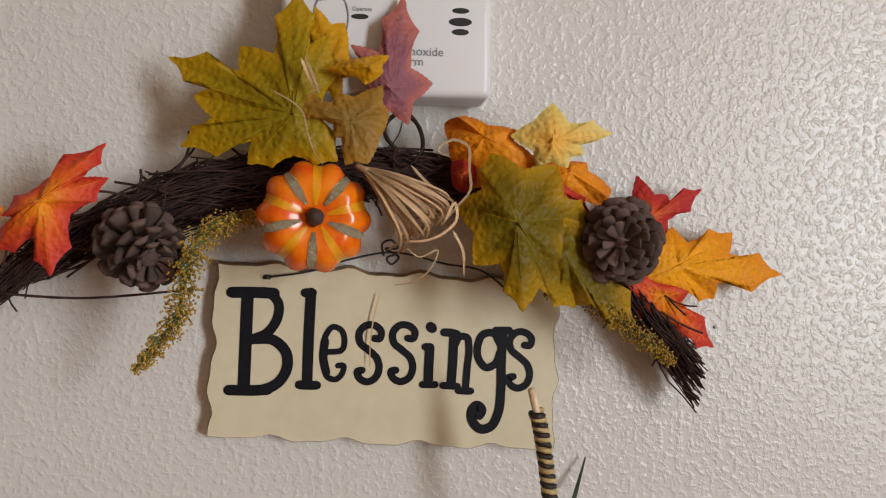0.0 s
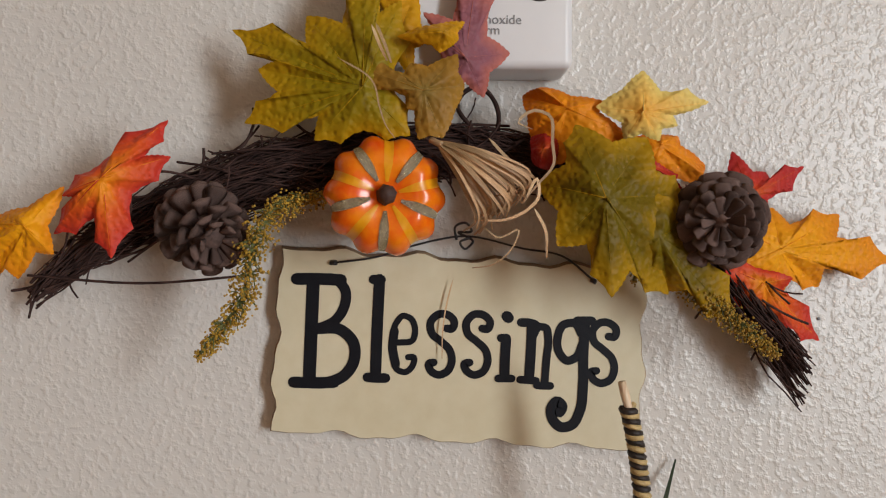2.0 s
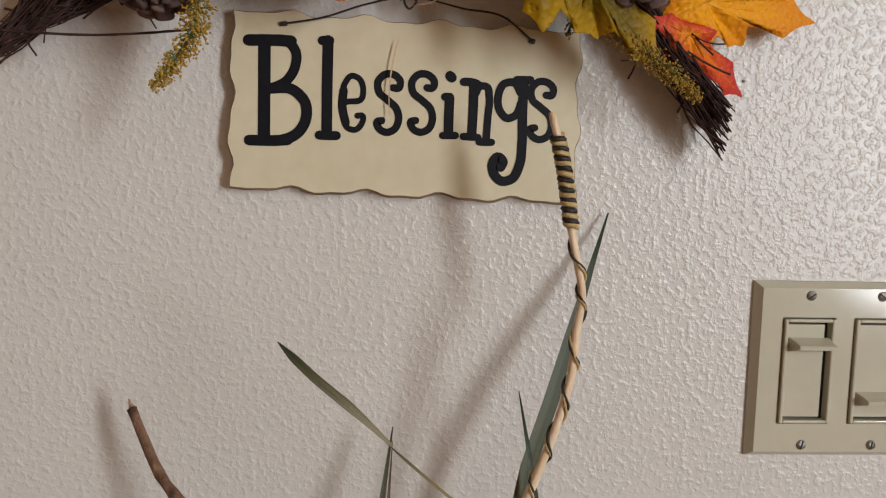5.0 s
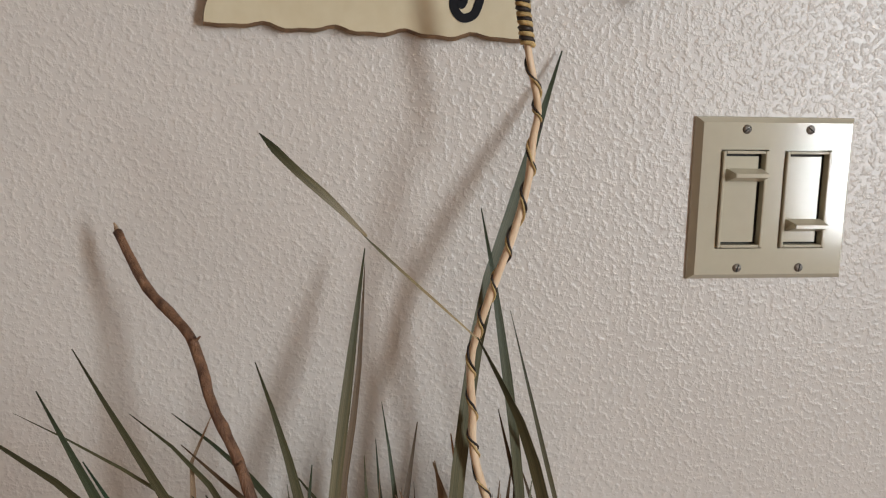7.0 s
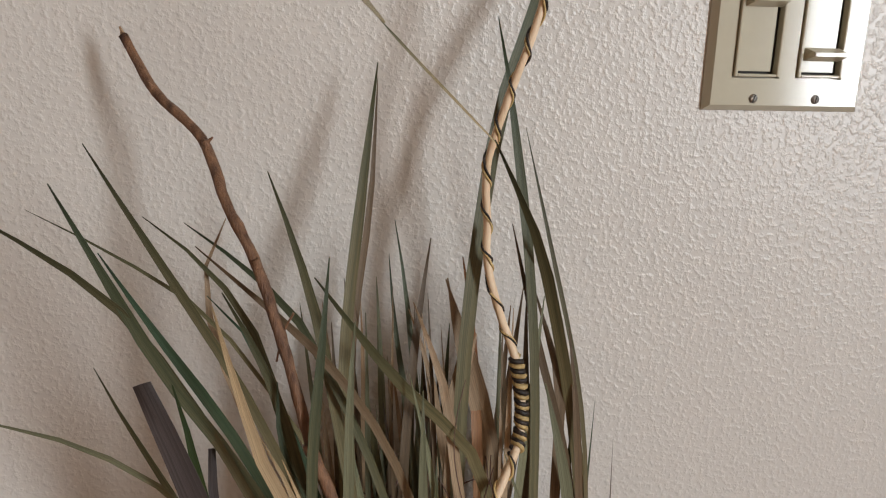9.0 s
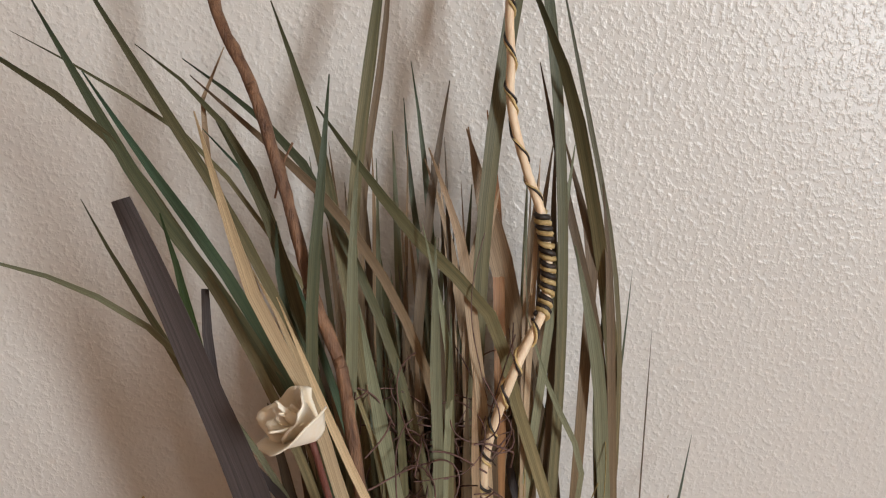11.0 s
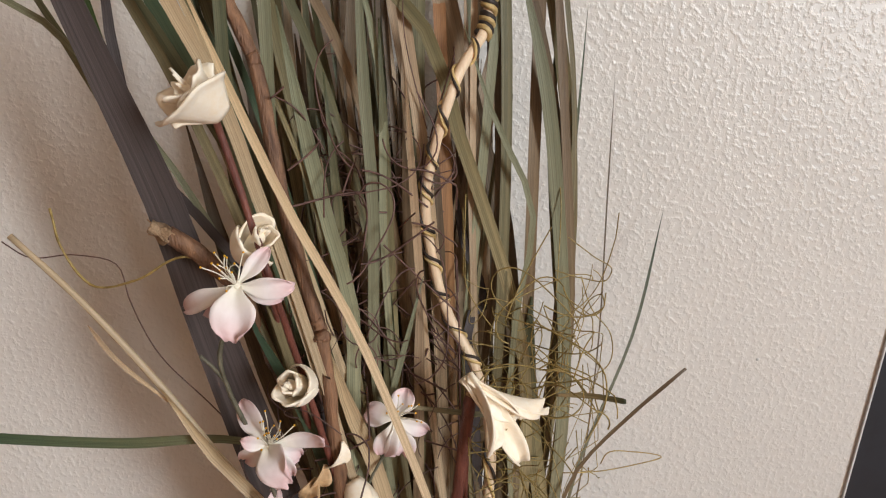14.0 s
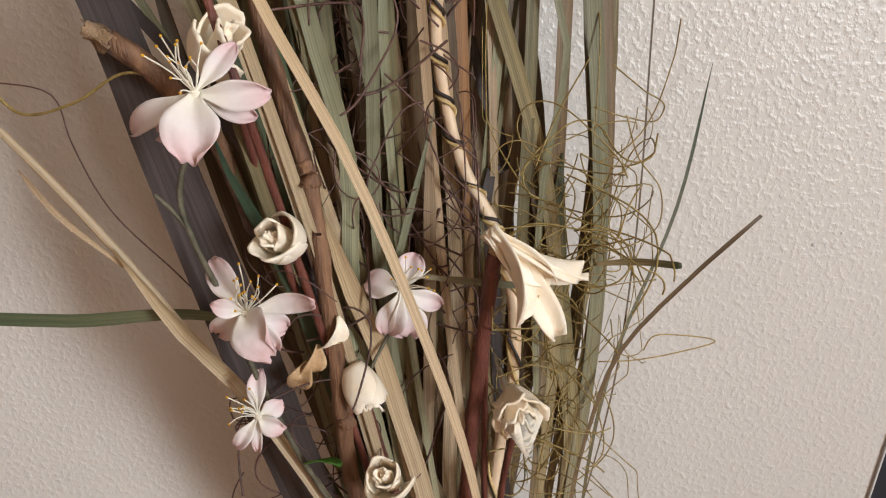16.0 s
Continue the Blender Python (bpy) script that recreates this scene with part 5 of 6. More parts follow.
blade(raffia, RAFFIA, 0.8, (-0.022, -0.066, 1.445), (-0.015, -0.066, 1.440), (-0.005, -0.066, 1.444), (-0.007, -0.066, 1.437), (-0.017, -0.066, 1.427), (-0.027, -0.066, 1.425), name="loose_strip", twist=-1.0)
blade(raffia, RAFFIA, 1.5, (-0.079, -0.068, 1.540), (-0.075, -0.068, 1.531), (-0.071, -0.068, 1.523), name="loose_strip", twist=-1.0)
blade(raffia, RAFFIA, 0.8, (-0.095, -0.068, 1.524), (-0.077, -0.068, 1.512), (-0.074, -0.068, 1.501), (-0.070, -0.068, 1.491), (-0.066, -0.068, 1.486), name="loose_strip", twist=0.9)
blade(raffia, RAFFIA, 1.5, (-0.077, -0.068, 1.541), (-0.072, -0.068, 1.530), (-0.069, -0.068, 1.522), name="loose_strip", twist=0.7)
blade(raffia, RAFFIA, 0.8, (-0.034, -0.014, 1.418), (-0.037, -0.014, 1.405), (-0.039, -0.014, 1.389), (-0.039, -0.014, 1.373), name="loose_strip", twist=0.6)

# ---- the vase and its bouquet ----
grass = empty("grass_bouquet", (0.02, -0.13, 0.5), "green and tan dried strap leaves fanned out of a vase", "dried bouquet")
blade(grass, GREEN, 7, (-0.209, -0.100, 1.126), (-0.171, -0.120, 1.065), (-0.153, -0.130, 1.037), (-0.115, -0.140, 0.984), (-0.070, -0.140, 0.895), (0, -0.14, 0.5))
blade(grass, TEAL, 6, (-0.182, -0.115, 1.092), (-0.157, -0.125, 1.057), (-0.118, -0.135, 1.001), (0, -0.13, 0.5))
blade(grass, OLIVE, 5.5, (-0.193, -0.090, 1.146), (-0.171, -0.100, 1.112), (-0.143, -0.110, 1.068), (-0.116, -0.120, 1.025), (0, -0.12, 0.5))
blade(grass, OLIVE, 5, (-0.253, -0.100, 1.112), (-0.215, -0.110, 1.092), (-0.175, -0.120, 1.065), (-0.146, -0.130, 1.030), (-0.120, -0.140, 0.990), (-0.01, -0.13, 0.5))
blade(grass, SAGE, 3.4, (-0.263, -0.120, 1.005), (-0.239, -0.120, 0.998), (-0.193, -0.130, 0.988), (-0.149, -0.140, 0.965), (-0.120, -0.140, 0.925), (-0.01, -0.14, 0.5))
blade(grass, OLIVE, 4.5, (-0.168, -0.080, 1.104), (-0.131, -0.090, 1.075), (-0.103, -0.100, 1.033), (-0.091, -0.110, 0.992), (0.01, -0.11, 0.5))
blade(grass, GREEN, 5, (-0.150, -0.060, 1.096), (-0.111, -0.075, 1.070), (-0.085, -0.090, 1.048), (-0.061, -0.100, 1.006), (0.02, -0.11, 0.5))
blade(grass, OLIVE, 6.5, (-0.100, -0.060, 1.127), (-0.085, -0.070, 1.086), (-0.072, -0.085, 1.045), (-0.059, -0.100, 0.978), (0.02, -0.11, 0.5))
blade(grass, GREEN, 6, (-0.062, -0.130, 1.093), (-0.066, -0.135, 1.050), (-0.072, -0.140, 0.990), (0.01, -0.14, 0.5))
blade(grass, OLIVE, 7, (-0.034, -0.030, 1.191), (-0.045, -0.055, 1.110), (-0.055, -0.080, 1.028), (0.02, -0.11, 0.5))
blade(grass, UMBER, 4.3, (-0.034, -0.030, 1.182), (-0.039, -0.050, 1.109), (-0.049, -0.070, 1.039), (0.02, -0.085, 0.5))
blade(grass, SAGE, 6, (-0.049, -0.130, 1.057), (-0.052, -0.135, 1.017), (-0.053, -0.140, 0.963), (-0.055, -0.140, 0.921), (0, -0.14, 0.5))
blade(grass, SAGE, 6, (-0.011, -0.120, 1.011), (-0.010, -0.125, 0.929), (-0.008, -0.130, 0.881), (-0.011, -0.130, 0.797), (0.02, -0.13, 0.5))
blade(grass, SAGE, 3.9, (-0.018, -0.110, 1.017), (-0.003, -0.115, 0.944), (-0.004, -0.120, 0.858), (-0.003, -0.120, 0.801), (0.025, -0.125, 0.5))
blade(grass, OLIVE, 7.5, (-0.071, -0.110, 1.076), (-0.029, -0.105, 1.016), (0.027, -0.100, 0.948), (0.035, -0.098, 0.915), (0.050, -0.095, 0.868), (0.071, -0.095, 0.797), (0.06, -0.13, 0.5), twist=0.5)
blade(grass, TAN, 8.6, (0.008, -0.060, 1.059), (0.032, -0.066, 0.985), (0.040, -0.070, 0.948), (0.04, -0.085, 0.5), twist=0.6)
blade(grass, TAN, 6.9, (-0.014, -0.080, 1.051), (0.004, -0.090, 1.001), (0.013, -0.100, 0.941), (0.03, -0.085, 0.5))
blade(grass, TAN, 8.6, (0.027, -0.070, 1.026), (0.017, -0.075, 0.978), (0.011, -0.080, 0.945), (0.012, -0.085, 0.907), (0.03, -0.085, 0.5))
blade(grass, RUST, 6.9, (0.022, -0.035, 1.067), (0.027, -0.045, 1.029), (0.028, -0.060, 0.995), (0.035, -0.085, 0.5))
blade(grass, UMBER, 6, (-0.002, -0.060, 1.086), (-0.012, -0.075, 1.025), (-0.019, -0.090, 0.956), (0.02, -0.085, 0.5))
blade(grass, GREEN, 4, (-0.024, -0.050, 1.096), (-0.018, -0.060, 1.057), (-0.013, -0.070, 1.008), (0.025, -0.1, 0.5))
blade(grass, GREEN, 4, (-0.028, -0.060, 1.076), (-0.025, -0.065, 1.037), (-0.019, -0.070, 0.993), (0.025, -0.1, 0.5))
blade(grass, GREEN, 9, (0.096, -0.004, 1.318), (0.076, -0.025, 1.266), (0.057, -0.045, 1.214), (0.040, -0.055, 1.166), (0.029, -0.065, 1.104), (0.03, -0.11, 0.5))
blade(grass, GREEN, 6, (0.037, -0.050, 1.219), (0.042, -0.060, 1.188), (0.047, -0.070, 1.149), (0.054, -0.075, 1.100), (0.05, -0.11, 0.5))
blade(grass, GREEN, 4.6, (-0.085, -0.126, 1.264), (-0.069, -0.123, 1.247), (-0.051, -0.119, 1.230), (-0.033, -0.114, 1.211), twist=1, root=0.3)
blade(grass, OLIVE, 1.5, (-0.036, -0.115, 1.213), (-0.018, -0.110, 1.195), (0.007, -0.103, 1.171), (0.031, -0.097, 1.148))
blade(grass, OLIVE, 8, (0.029, -0.098, 1.151), (0.059, -0.085, 1.092), (0.080, -0.075, 1.023), (0.101, -0.070, 0.919), (0.07, -0.1, 0.5), twist=1.6)
blade(grass, UMBER, 5.2, (0.047, -0.070, 1.097), (0.065, -0.075, 1.023), (0.089, -0.075, 0.939), (0.07, -0.085, 0.5))
blade(grass, OLIVE, 3, (0.057, -0.050, 1.154), (0.079, -0.060, 1.064), (0.094, -0.065, 1.003), (0.075, -0.1, 0.5))
blade(grass, UMBER, 6.9, (0.064, -0.065, 1.054), (0.084, -0.070, 0.982), (0.083, -0.075, 0.943), (0.075, -0.085, 0.5))
blade(grass, SAGE, 8, (0.071, -0.080, 0.995), (0.088, -0.085, 0.922), (0.096, -0.085, 0.857), (0.103, -0.090, 0.759), (0.08, -0.11, 0.5))
blade(grass, UMBER, 5.2, (0.087, -0.070, 1.029), (0.093, -0.075, 0.980), (0.100, -0.080, 0.894), (0.105, -0.085, 0.822), (0.08, -0.085, 0.5))
blade(grass, UMBER, 11.2, (0.049, -0.060, 0.929), (0.059, -0.065, 0.865), (0.069, -0.070, 0.806), (0.074, -0.080, 0.770), (0.07, -0.085, 0.5), twist=0.7)
blade(grass, SAGE, 3.4, (0.041, -0.100, 0.962), (0.056, -0.100, 0.916), (0.079, -0.100, 0.862), (0.071, -0.100, 0.798), (0.08, -0.11, 0.5))
blade(grass, TAN, 7.7, (0.074, -0.045, 0.991), (0.064, -0.050, 0.959), (0.050, -0.060, 0.900), (0.04, -0.085, 0.5))
blade(grass, TAN, 12.9, (0.033, -0.060, 0.900), (0.037, -0.065, 0.840), (0.035, -0.075, 0.776), (0.04, -0.085, 0.5))
blade(grass, DARK, 5.8, (0.031, -0.075, 0.894), (0.040, -0.080, 0.842), (0.052, -0.085, 0.794), (0.048, -0.090, 0.796), (0.047, -0.100, 0.724), (0.06, -0.12, 0.5))
blade(grass, SAGE, 7.7, (-0.051, -0.120, 0.974), (-0.042, -0.125, 0.920), (-0.033, -0.130, 0.872), (-0.021, -0.135, 0.811), (-0.023, -0.140, 0.774), (0.02, -0.14, 0.5))
blade(grass, STRAW, 4.5, (-0.087, -0.155, 0.991), (-0.043, -0.165, 0.880), (-0.020, -0.170, 0.833), (0.006, -0.170, 0.758), (0.021, -0.170, 0.707), (0.05, -0.15, 0.5))
blade(grass, STRAW, 5, (-0.075, -0.125, 0.938), (-0.047, -0.132, 0.851), (-0.028, -0.138, 0.781), (-0.011, -0.142, 0.717), (0.000, -0.145, 0.644), (0.03, -0.15, 0.5))
blade(grass, STRAW, 6.5, (-0.116, -0.165, 1.079), (-0.106, -0.165, 1.035), (-0.090, -0.165, 0.981), (-0.077, -0.165, 0.956), (-0.059, -0.160, 0.887), (0.01, -0.15, 0.5))
blade(grass, STRAW, 4.5, (-0.097, -0.160, 1.007), (-0.084, -0.160, 0.979), (-0.066, -0.160, 0.918), (0.015, -0.15, 0.5))
blade(grass, LIME, 6.9, (-0.143, -0.140, 1.028), (-0.136, -0.142, 0.999), (-0.131, -0.143, 0.967), (-0.127, -0.143, 0.943), (-0.115, -0.135, 0.885), (-0.101, -0.130, 0.807), (0, -0.12, 0.5))
blade(grass, DARK, 5.2, (-0.126, -0.135, 0.988), (-0.126, -0.135, 0.946), (-0.109, -0.138, 0.890), (-0.098, -0.140, 0.878), (0, -0.12, 0.5), blunt=True)
blade(grass, TEAL, 6.5, (-0.240, -0.162, 0.765), (-0.207, -0.160, 0.760), (-0.148, -0.158, 0.754), (-0.079, -0.156, 0.751), (-0.064, -0.150, 0.740))
blade(grass, OLIVE, 3.5, (0.126, -0.150, 0.767), (0.109, -0.140, 0.765), (0.091, -0.130, 0.760), blunt=True)
blade(grass, SAGE, 3.4, (0.056, -0.145, 0.757), (0.033, -0.145, 0.760), (0.007, -0.145, 0.764), blunt=True)
blade(grass, SAGE, 3.4, (0.017, -0.130, 0.835), (0.008, -0.135, 0.803), (-0.003, -0.140, 0.764), (0.02, -0.14, 0.5))
blade(grass, GREEN, 1.6, (0.115, -0.050, 0.970), (0.110, -0.060, 0.906), (0.104, -0.070, 0.836), (0.08, -0.1, 0.5))
blade(grass, UMBER, 1, (0.138, -0.030, 0.928), (0.133, -0.050, 0.851), (0.128, -0.070, 0.755), (0.119, -0.090, 0.694), (0.09, -0.085, 0.5))
blade(grass, GREEN, 2, (0.181, -0.014, 0.833), (0.157, -0.050, 0.761), (0.112, -0.100, 0.686), (0.09, -0.12, 0.5))
blade(grass, UMBER, 2.1, (0.149, -0.170, 0.798), (0.126, -0.160, 0.765), (0.101, -0.150, 0.723), (0.091, -0.140, 0.672), (0.08, -0.13, 0.5), blunt=True)
blade(grass, UMBER, 5.2, (-0.138, -0.090, 1.089), (-0.105, -0.100, 1.062), (-0.080, -0.105, 1.040), (0.02, -0.085, 0.5))
blade(grass, OLIVE, 4, (-0.188, -0.120, 1.030), (-0.174, -0.125, 1.003), (-0.154, -0.130, 0.967), (-0.01, -0.13, 0.5))
blade(grass, OLIVE, 2.5, (-0.226, -0.090, 1.110), (-0.181, -0.095, 1.086), (-0.131, -0.100, 1.051), (-0.100, -0.110, 1.013), (0.01, -0.12, 0.5))
blade(grass, GREEN, 6, (-0.092, -0.120, 1.019), (-0.090, -0.125, 0.978), (-0.078, -0.130, 0.948), (-0.058, -0.135, 0.884), (0.01, -0.13, 0.5))
blade(grass, OLIVE, 7, (-0.121, -0.110, 1.068), (-0.101, -0.115, 1.030), (-0.086, -0.120, 0.984), (-0.072, -0.125, 0.918), (0.01, -0.13, 0.5))
blade(grass, TEAL, 4, (-0.131, -0.100, 1.063), (-0.109, -0.105, 1.039), (-0.097, -0.110, 1.013), (0.01, -0.12, 0.5))
blade(grass, TAN, 5.2, (-0.122, -0.080, 1.103), (-0.132, -0.085, 1.083), (-0.132, -0.090, 1.044), (-0.113, -0.110, 1.000), (0.01, -0.085, 0.5))
blade(grass, TAN, 8, (0.009, -0.060, 1.060), (0.017, -0.064, 1.015), (0.034, -0.070, 0.955), (0.042, -0.072, 0.914), (0.035, -0.085, 0.5))
blade(grass, TAN, 5.5, (-0.016, -0.070, 1.043), (-0.003, -0.075, 1.004), (0.008, -0.080, 0.941), (0.017, -0.085, 0.897), (0.025, -0.085, 0.5))
blade(grass, TAN, 8, (0.025, -0.055, 1.030), (0.014, -0.060, 0.980), (0.012, -0.065, 0.919), (0.021, -0.070, 0.839), (0.026, -0.085, 0.5))
blade(grass, STRAW, 15, (0.026, -0.068, 0.876), (0.028, -0.072, 0.832), (0.029, -0.076, 0.785), (0.031, -0.080, 0.740), (0.030, -0.085, 0.5))
blade(grass, TAN, 6, (0.070, -0.030, 0.985), (0.063, -0.040, 0.930), (0.055, -0.050, 0.884), (0.040, -0.085, 0.5))
blade(grass, UMBER, 13, (0.047, -0.065, 0.919), (0.063, -0.070, 0.854), (0.069, -0.075, 0.800), (0.069, -0.080, 0.739), (0.045, -0.085, 0.5))
blade(grass, OLIVE, 5, (0.097, -0.060, 0.969), (0.093, -0.070, 0.902), (0.096, -0.080, 0.831), (0.102, -0.090, 0.750), (0.059, -0.090, 0.5))
blade(grass, TEAL, 6, (-0.068, -0.172, 0.840), (-0.064, -0.170, 0.822), (-0.057, -0.166, 0.802), (-0.049, -0.160, 0.775), (-0.041, -0.150, 0.733), (-0.006, -0.150, 0.5))
blade(grass, STRAW, 9, (-0.033, -0.150, 0.801), (-0.024, -0.150, 0.766), (-0.014, -0.150, 0.736), (-0.005, -0.150, 0.696), (0.005, -0.150, 0.650), (0.018, -0.150, 0.5))
blade(grass, TAN, 8, (0.037, -0.100, 0.776), (0.029, -0.100, 0.733), (0.024, -0.105, 0.685), (0.020, -0.110, 0.626), (0.025, -0.110, 0.5))
blade(grass, OLIVE, 10, (0.082, -0.085, 0.802), (0.080, -0.090, 0.754), (0.085, -0.095, 0.700), (0.092, -0.100, 0.615), (0.061, -0.100, 0.5))
for k in range(96):
    f = rnd.random()
    tip = (rnd.uniform(-0.09, 0.075), rnd.uniform(-0.085, -0.025), rnd.uniform(0.86, 1.06))
    mid = (tip[0] * 0.7 + rnd.uniform(-0.01, 0.02), tip[1] - 0.015, 0.5 + (tip[2] - 0.5) * 0.55)
    foot = (rnd.uniform(-0.01, 0.06), rnd.uniform(-0.10, -0.06), 0.5)
    blade(grass, (UMBER, TAN, OLIVE, UMBER, TAN, SAGE)[k % 6], rnd.uniform(2.2, 6), tip, mid, foot, twist=rnd.uniform(-1, 1))
# low filler: brown for dark stems, near-black to paint the shade between
for k in range(44):
    tip = (rnd.uniform(-0.05, 0.08), rnd.uniform(-0.07, -0.03), rnd.uniform(0.66, 0.86))
    foot = (rnd.uniform(-0.01, 0.06), rnd.uniform(-0.10, -0.05), 0.5)
    blade(grass, (UMBER, DARK, UMBER, DARK, UMBER)[k % 5], rnd.uniform(4, 9), tip, ((tip[0] + foot[0]) / 2, tip[1] - 0.01, (tip[2] + 0.5) / 2), foot, twist=rnd.uniform(-1, 1))
# filler added to thicken the bunch and deepen its shadow on the wall
for k in range(60):
    tip = (rnd.uniform(-0.105, 0.03), rnd.uniform(-0.125, -0.06), rnd.uniform(0.80, 0.97))
    foot = (rnd.uniform(-0.02, 0.05), rnd.uniform(-0.12, -0.07), 0.5)
    blade(grass, (UMBER, OLIVE, UMBER, UMBER, TAN)[k % 5], rnd.uniform(4, 8), tip, (tip[0] * 0.75 + foot[0] * 0.25, tip[1], 0.5 + (tip[2] - 0.5) * 0.6), foot, twist=rnd.uniform(-1, 1))
strap = empty("dark_strap_leaf", (0.0, -0.15, 0.5), "dark grey-brown wide strap leaf with a cut end", "dried leaf")
blade(strap, DARK, 27, (-0.150, -0.167, 1.041), (-0.138, -0.164, 1.002), (-0.123, -0.160, 0.949), (-0.104, -0.157, 0.883), (-0.095, -0.154, 0.835), (-0.083, -0.152, 0.780), (-0.069, -0.150, 0.718), (-0.058, -0.148, 0.664), (0.0, -0.145, 0.5), blunt=True, fold=0.10, swell=(0.36, 1.0))
reed = empty("split_reed", (0.0, -0.15, 0.5), "dry straw-coloured split reed leaning out of the bunch", "dried reed")
stick(reed, STRAW, 1.6, 3.2, (-0.186, -0.149, 0.869), (-0.154, -0.155, 0.835), (-0.116, -0.160, 0.783), (-0.094, -0.165, 0.750), (-0.064, -0.168, 0.706), (-0.045, -0.168, 0.665), (0, -0.15, 0.5), name="stalk", rough=0.2, label="", segs=40)
blade(reed, STRAW, 7.3, (-0.118, -0.164, 0.790), (-0.097, -0.168, 0.757), (-0.069, -0.172, 0.721), (-0.048, -0.172, 0.679), (0.005, -0.155, 0.5), name="split_side", fold=0.5)
blade(reed, TAN, 2.6, (-0.153, -0.156, 0.823), (-0.143, -0.158, 0.807), (-0.117, -0.160, 0.780), name="split_side")
willow = empty("wrapped_willow_stick", (0.03, -0.11, 0.5), "pale peeled curly willow stick wound with striped straw", "decorative stick")
willow_line = ((0.046, -0.071, 1.373), (0.052, -0.071, 1.351), (0.059, -0.072, 1.310), (0.065, -0.074, 1.276), (0.060, -0.086, 1.262), (0.058, -0.088, 1.242), (0.049, -0.088, 1.206), (0.038, -0.085, 1.173), (0.028, -0.080, 1.131), (0.030, -0.078, 1.095), (0.030, -0.078, 1.084), (0.040, -0.080, 1.041), (0.050, -0.085, 1.013), (0.053, -0.090, 0.961), (0.038, -0.110, 0.940), (0.025, -0.113, 0.903), (0.019, -0.112, 0.875), (0.021, -0.110, 0.843), (0.030, -0.112, 0.805), (0.045, -0.118, 0.774), (0.052, -0.126, 0.747), (0.054, -0.130, 0.714), (0.047, -0.130, 0.659), (0.025, -0.12, 0.5))
stick(willow, PEELED, 2.0, 3.6, *willow_line, name="stick", rough=0.18, segs=150)
willow_pts = spline(willow_line, 300)


def wind(top, foot, turns, radius, phase, thick=0.0007, gap=2.6):
    """Two strips, straw and dark, wound side by side between two heights."""
    line = [p for p in willow_pts if foot <= p.z <= top]
    for mat, ph in ((WRAP_GOLD, 0.0), (WRAP_DARK, gap)):
        bm = bmesh.new()
        add_wrap(bm, line, radius, turns, thick, phase + ph)
        part("wrapping", bm, mat, willow, "wound straw strip")


wind(1.362, 1.311, 9, 0.0024, 0.0, 0.0016, 2.9)
wind(1.311, 1.017, 12, 0.0026, 1.0, 0.0008, 0.55)
wind(1.016, 0.955, 9, 0.0026, 0.5, 0.0018, 2.9)
wind(0.955, 0.767, 10, 0.0034, 2.0, 0.0009, 0.55)
wind(0.767, 0.52, 6, 0.0036, 2.0, 0.0009, 0.55)
branch = empty("brown_branch", (0.0, -0.15, 0.5), "tall brown bare branch with knots and a broken tip", "branch")
stick(branch, BRANCH, 2.7, 4.6, (-0.183, -0.035, 1.203), (-0.165, -0.050, 1.174), (-0.132, -0.077, 1.145), (-0.119, -0.095, 1.115), (-0.102, -0.110, 1.084), (-0.090, -0.120, 1.048), (-0.079, -0.130, 1.009), (-0.071, -0.136, 0.979), (-0.060, -0.140, 0.951), (-0.054, -0.145, 0.913), (-0.047, -0.150, 0.862), (-0.038, -0.153, 0.821), (-0.032, -0.158, 0.740), (-0.028, -0.158, 0.653), (0.02, -0.15, 0.5), name="stem", rough=0.3, label="", segs=110)
stick(branch, BRANCH, 1.95, 2.34, (-0.132, -0.080, 1.147), (-0.131, -0.079, 1.145), (-0.130, -0.079, 1.143), name="knot", rough=0.6, segs=6)
stick(branch, BRANCH, 2.4, 2.88, (-0.102, -0.113, 1.087), (-0.101, -0.112, 1.084), (-0.101, -0.112, 1.082), name="knot", rough=0.6, segs=6)
stick(branch, BRANCH, 2.55, 3.06, (-0.075, -0.138, 0.989), (-0.074, -0.137, 0.986), (-0.073, -0.137, 0.983), name="knot", rough=0.6, segs=6)
stick(branch, BRANCH, 2.7, 3.24, (-0.060, -0.143, 0.954), (-0.059, -0.142, 0.951), (-0.059, -0.142, 0.949), name="knot", rough=0.6, segs=6)
stick(branch, BRANCH, 3.15, 3.78, (-0.038, -0.156, 0.823), (-0.037, -0.155, 0.820), (-0.037, -0.155, 0.818), name="knot", rough=0.6, segs=6)
stick(branch, BRANCH, 3.75, 4.5, (-0.036, -0.159, 0.817), (-0.035, -0.158, 0.815), (-0.035, -0.158, 0.813), name="knot", rough=0.6, segs=6)
stick(branch, BRANCH, 3.45, 4.14, (-0.030, -0.162, 0.700), (-0.029, -0.161, 0.698), (-0.028, -0.161, 0.695), name="knot", rough=0.6, segs=6)
stick(branch, BRANCH, 0.6, 0.6, (-0.082, -0.120, 1.059), (-0.088, -0.118, 1.047), (-0.092, -0.120, 1.031), name="side_twig", rough=0.2, label="", segs=40)
stick(branch, BROKEN, 0.5, 1.6, (-0.185, -0.034, 1.208), (-0.183, -0.035, 1.203), name="broken_tip", rough=0.5, segs=6, label="pale broken end")
stub = empty("broken_branch_stub", (0.0, -0.16, 0.5), "short thick brown branch with a splintered end", "branch")
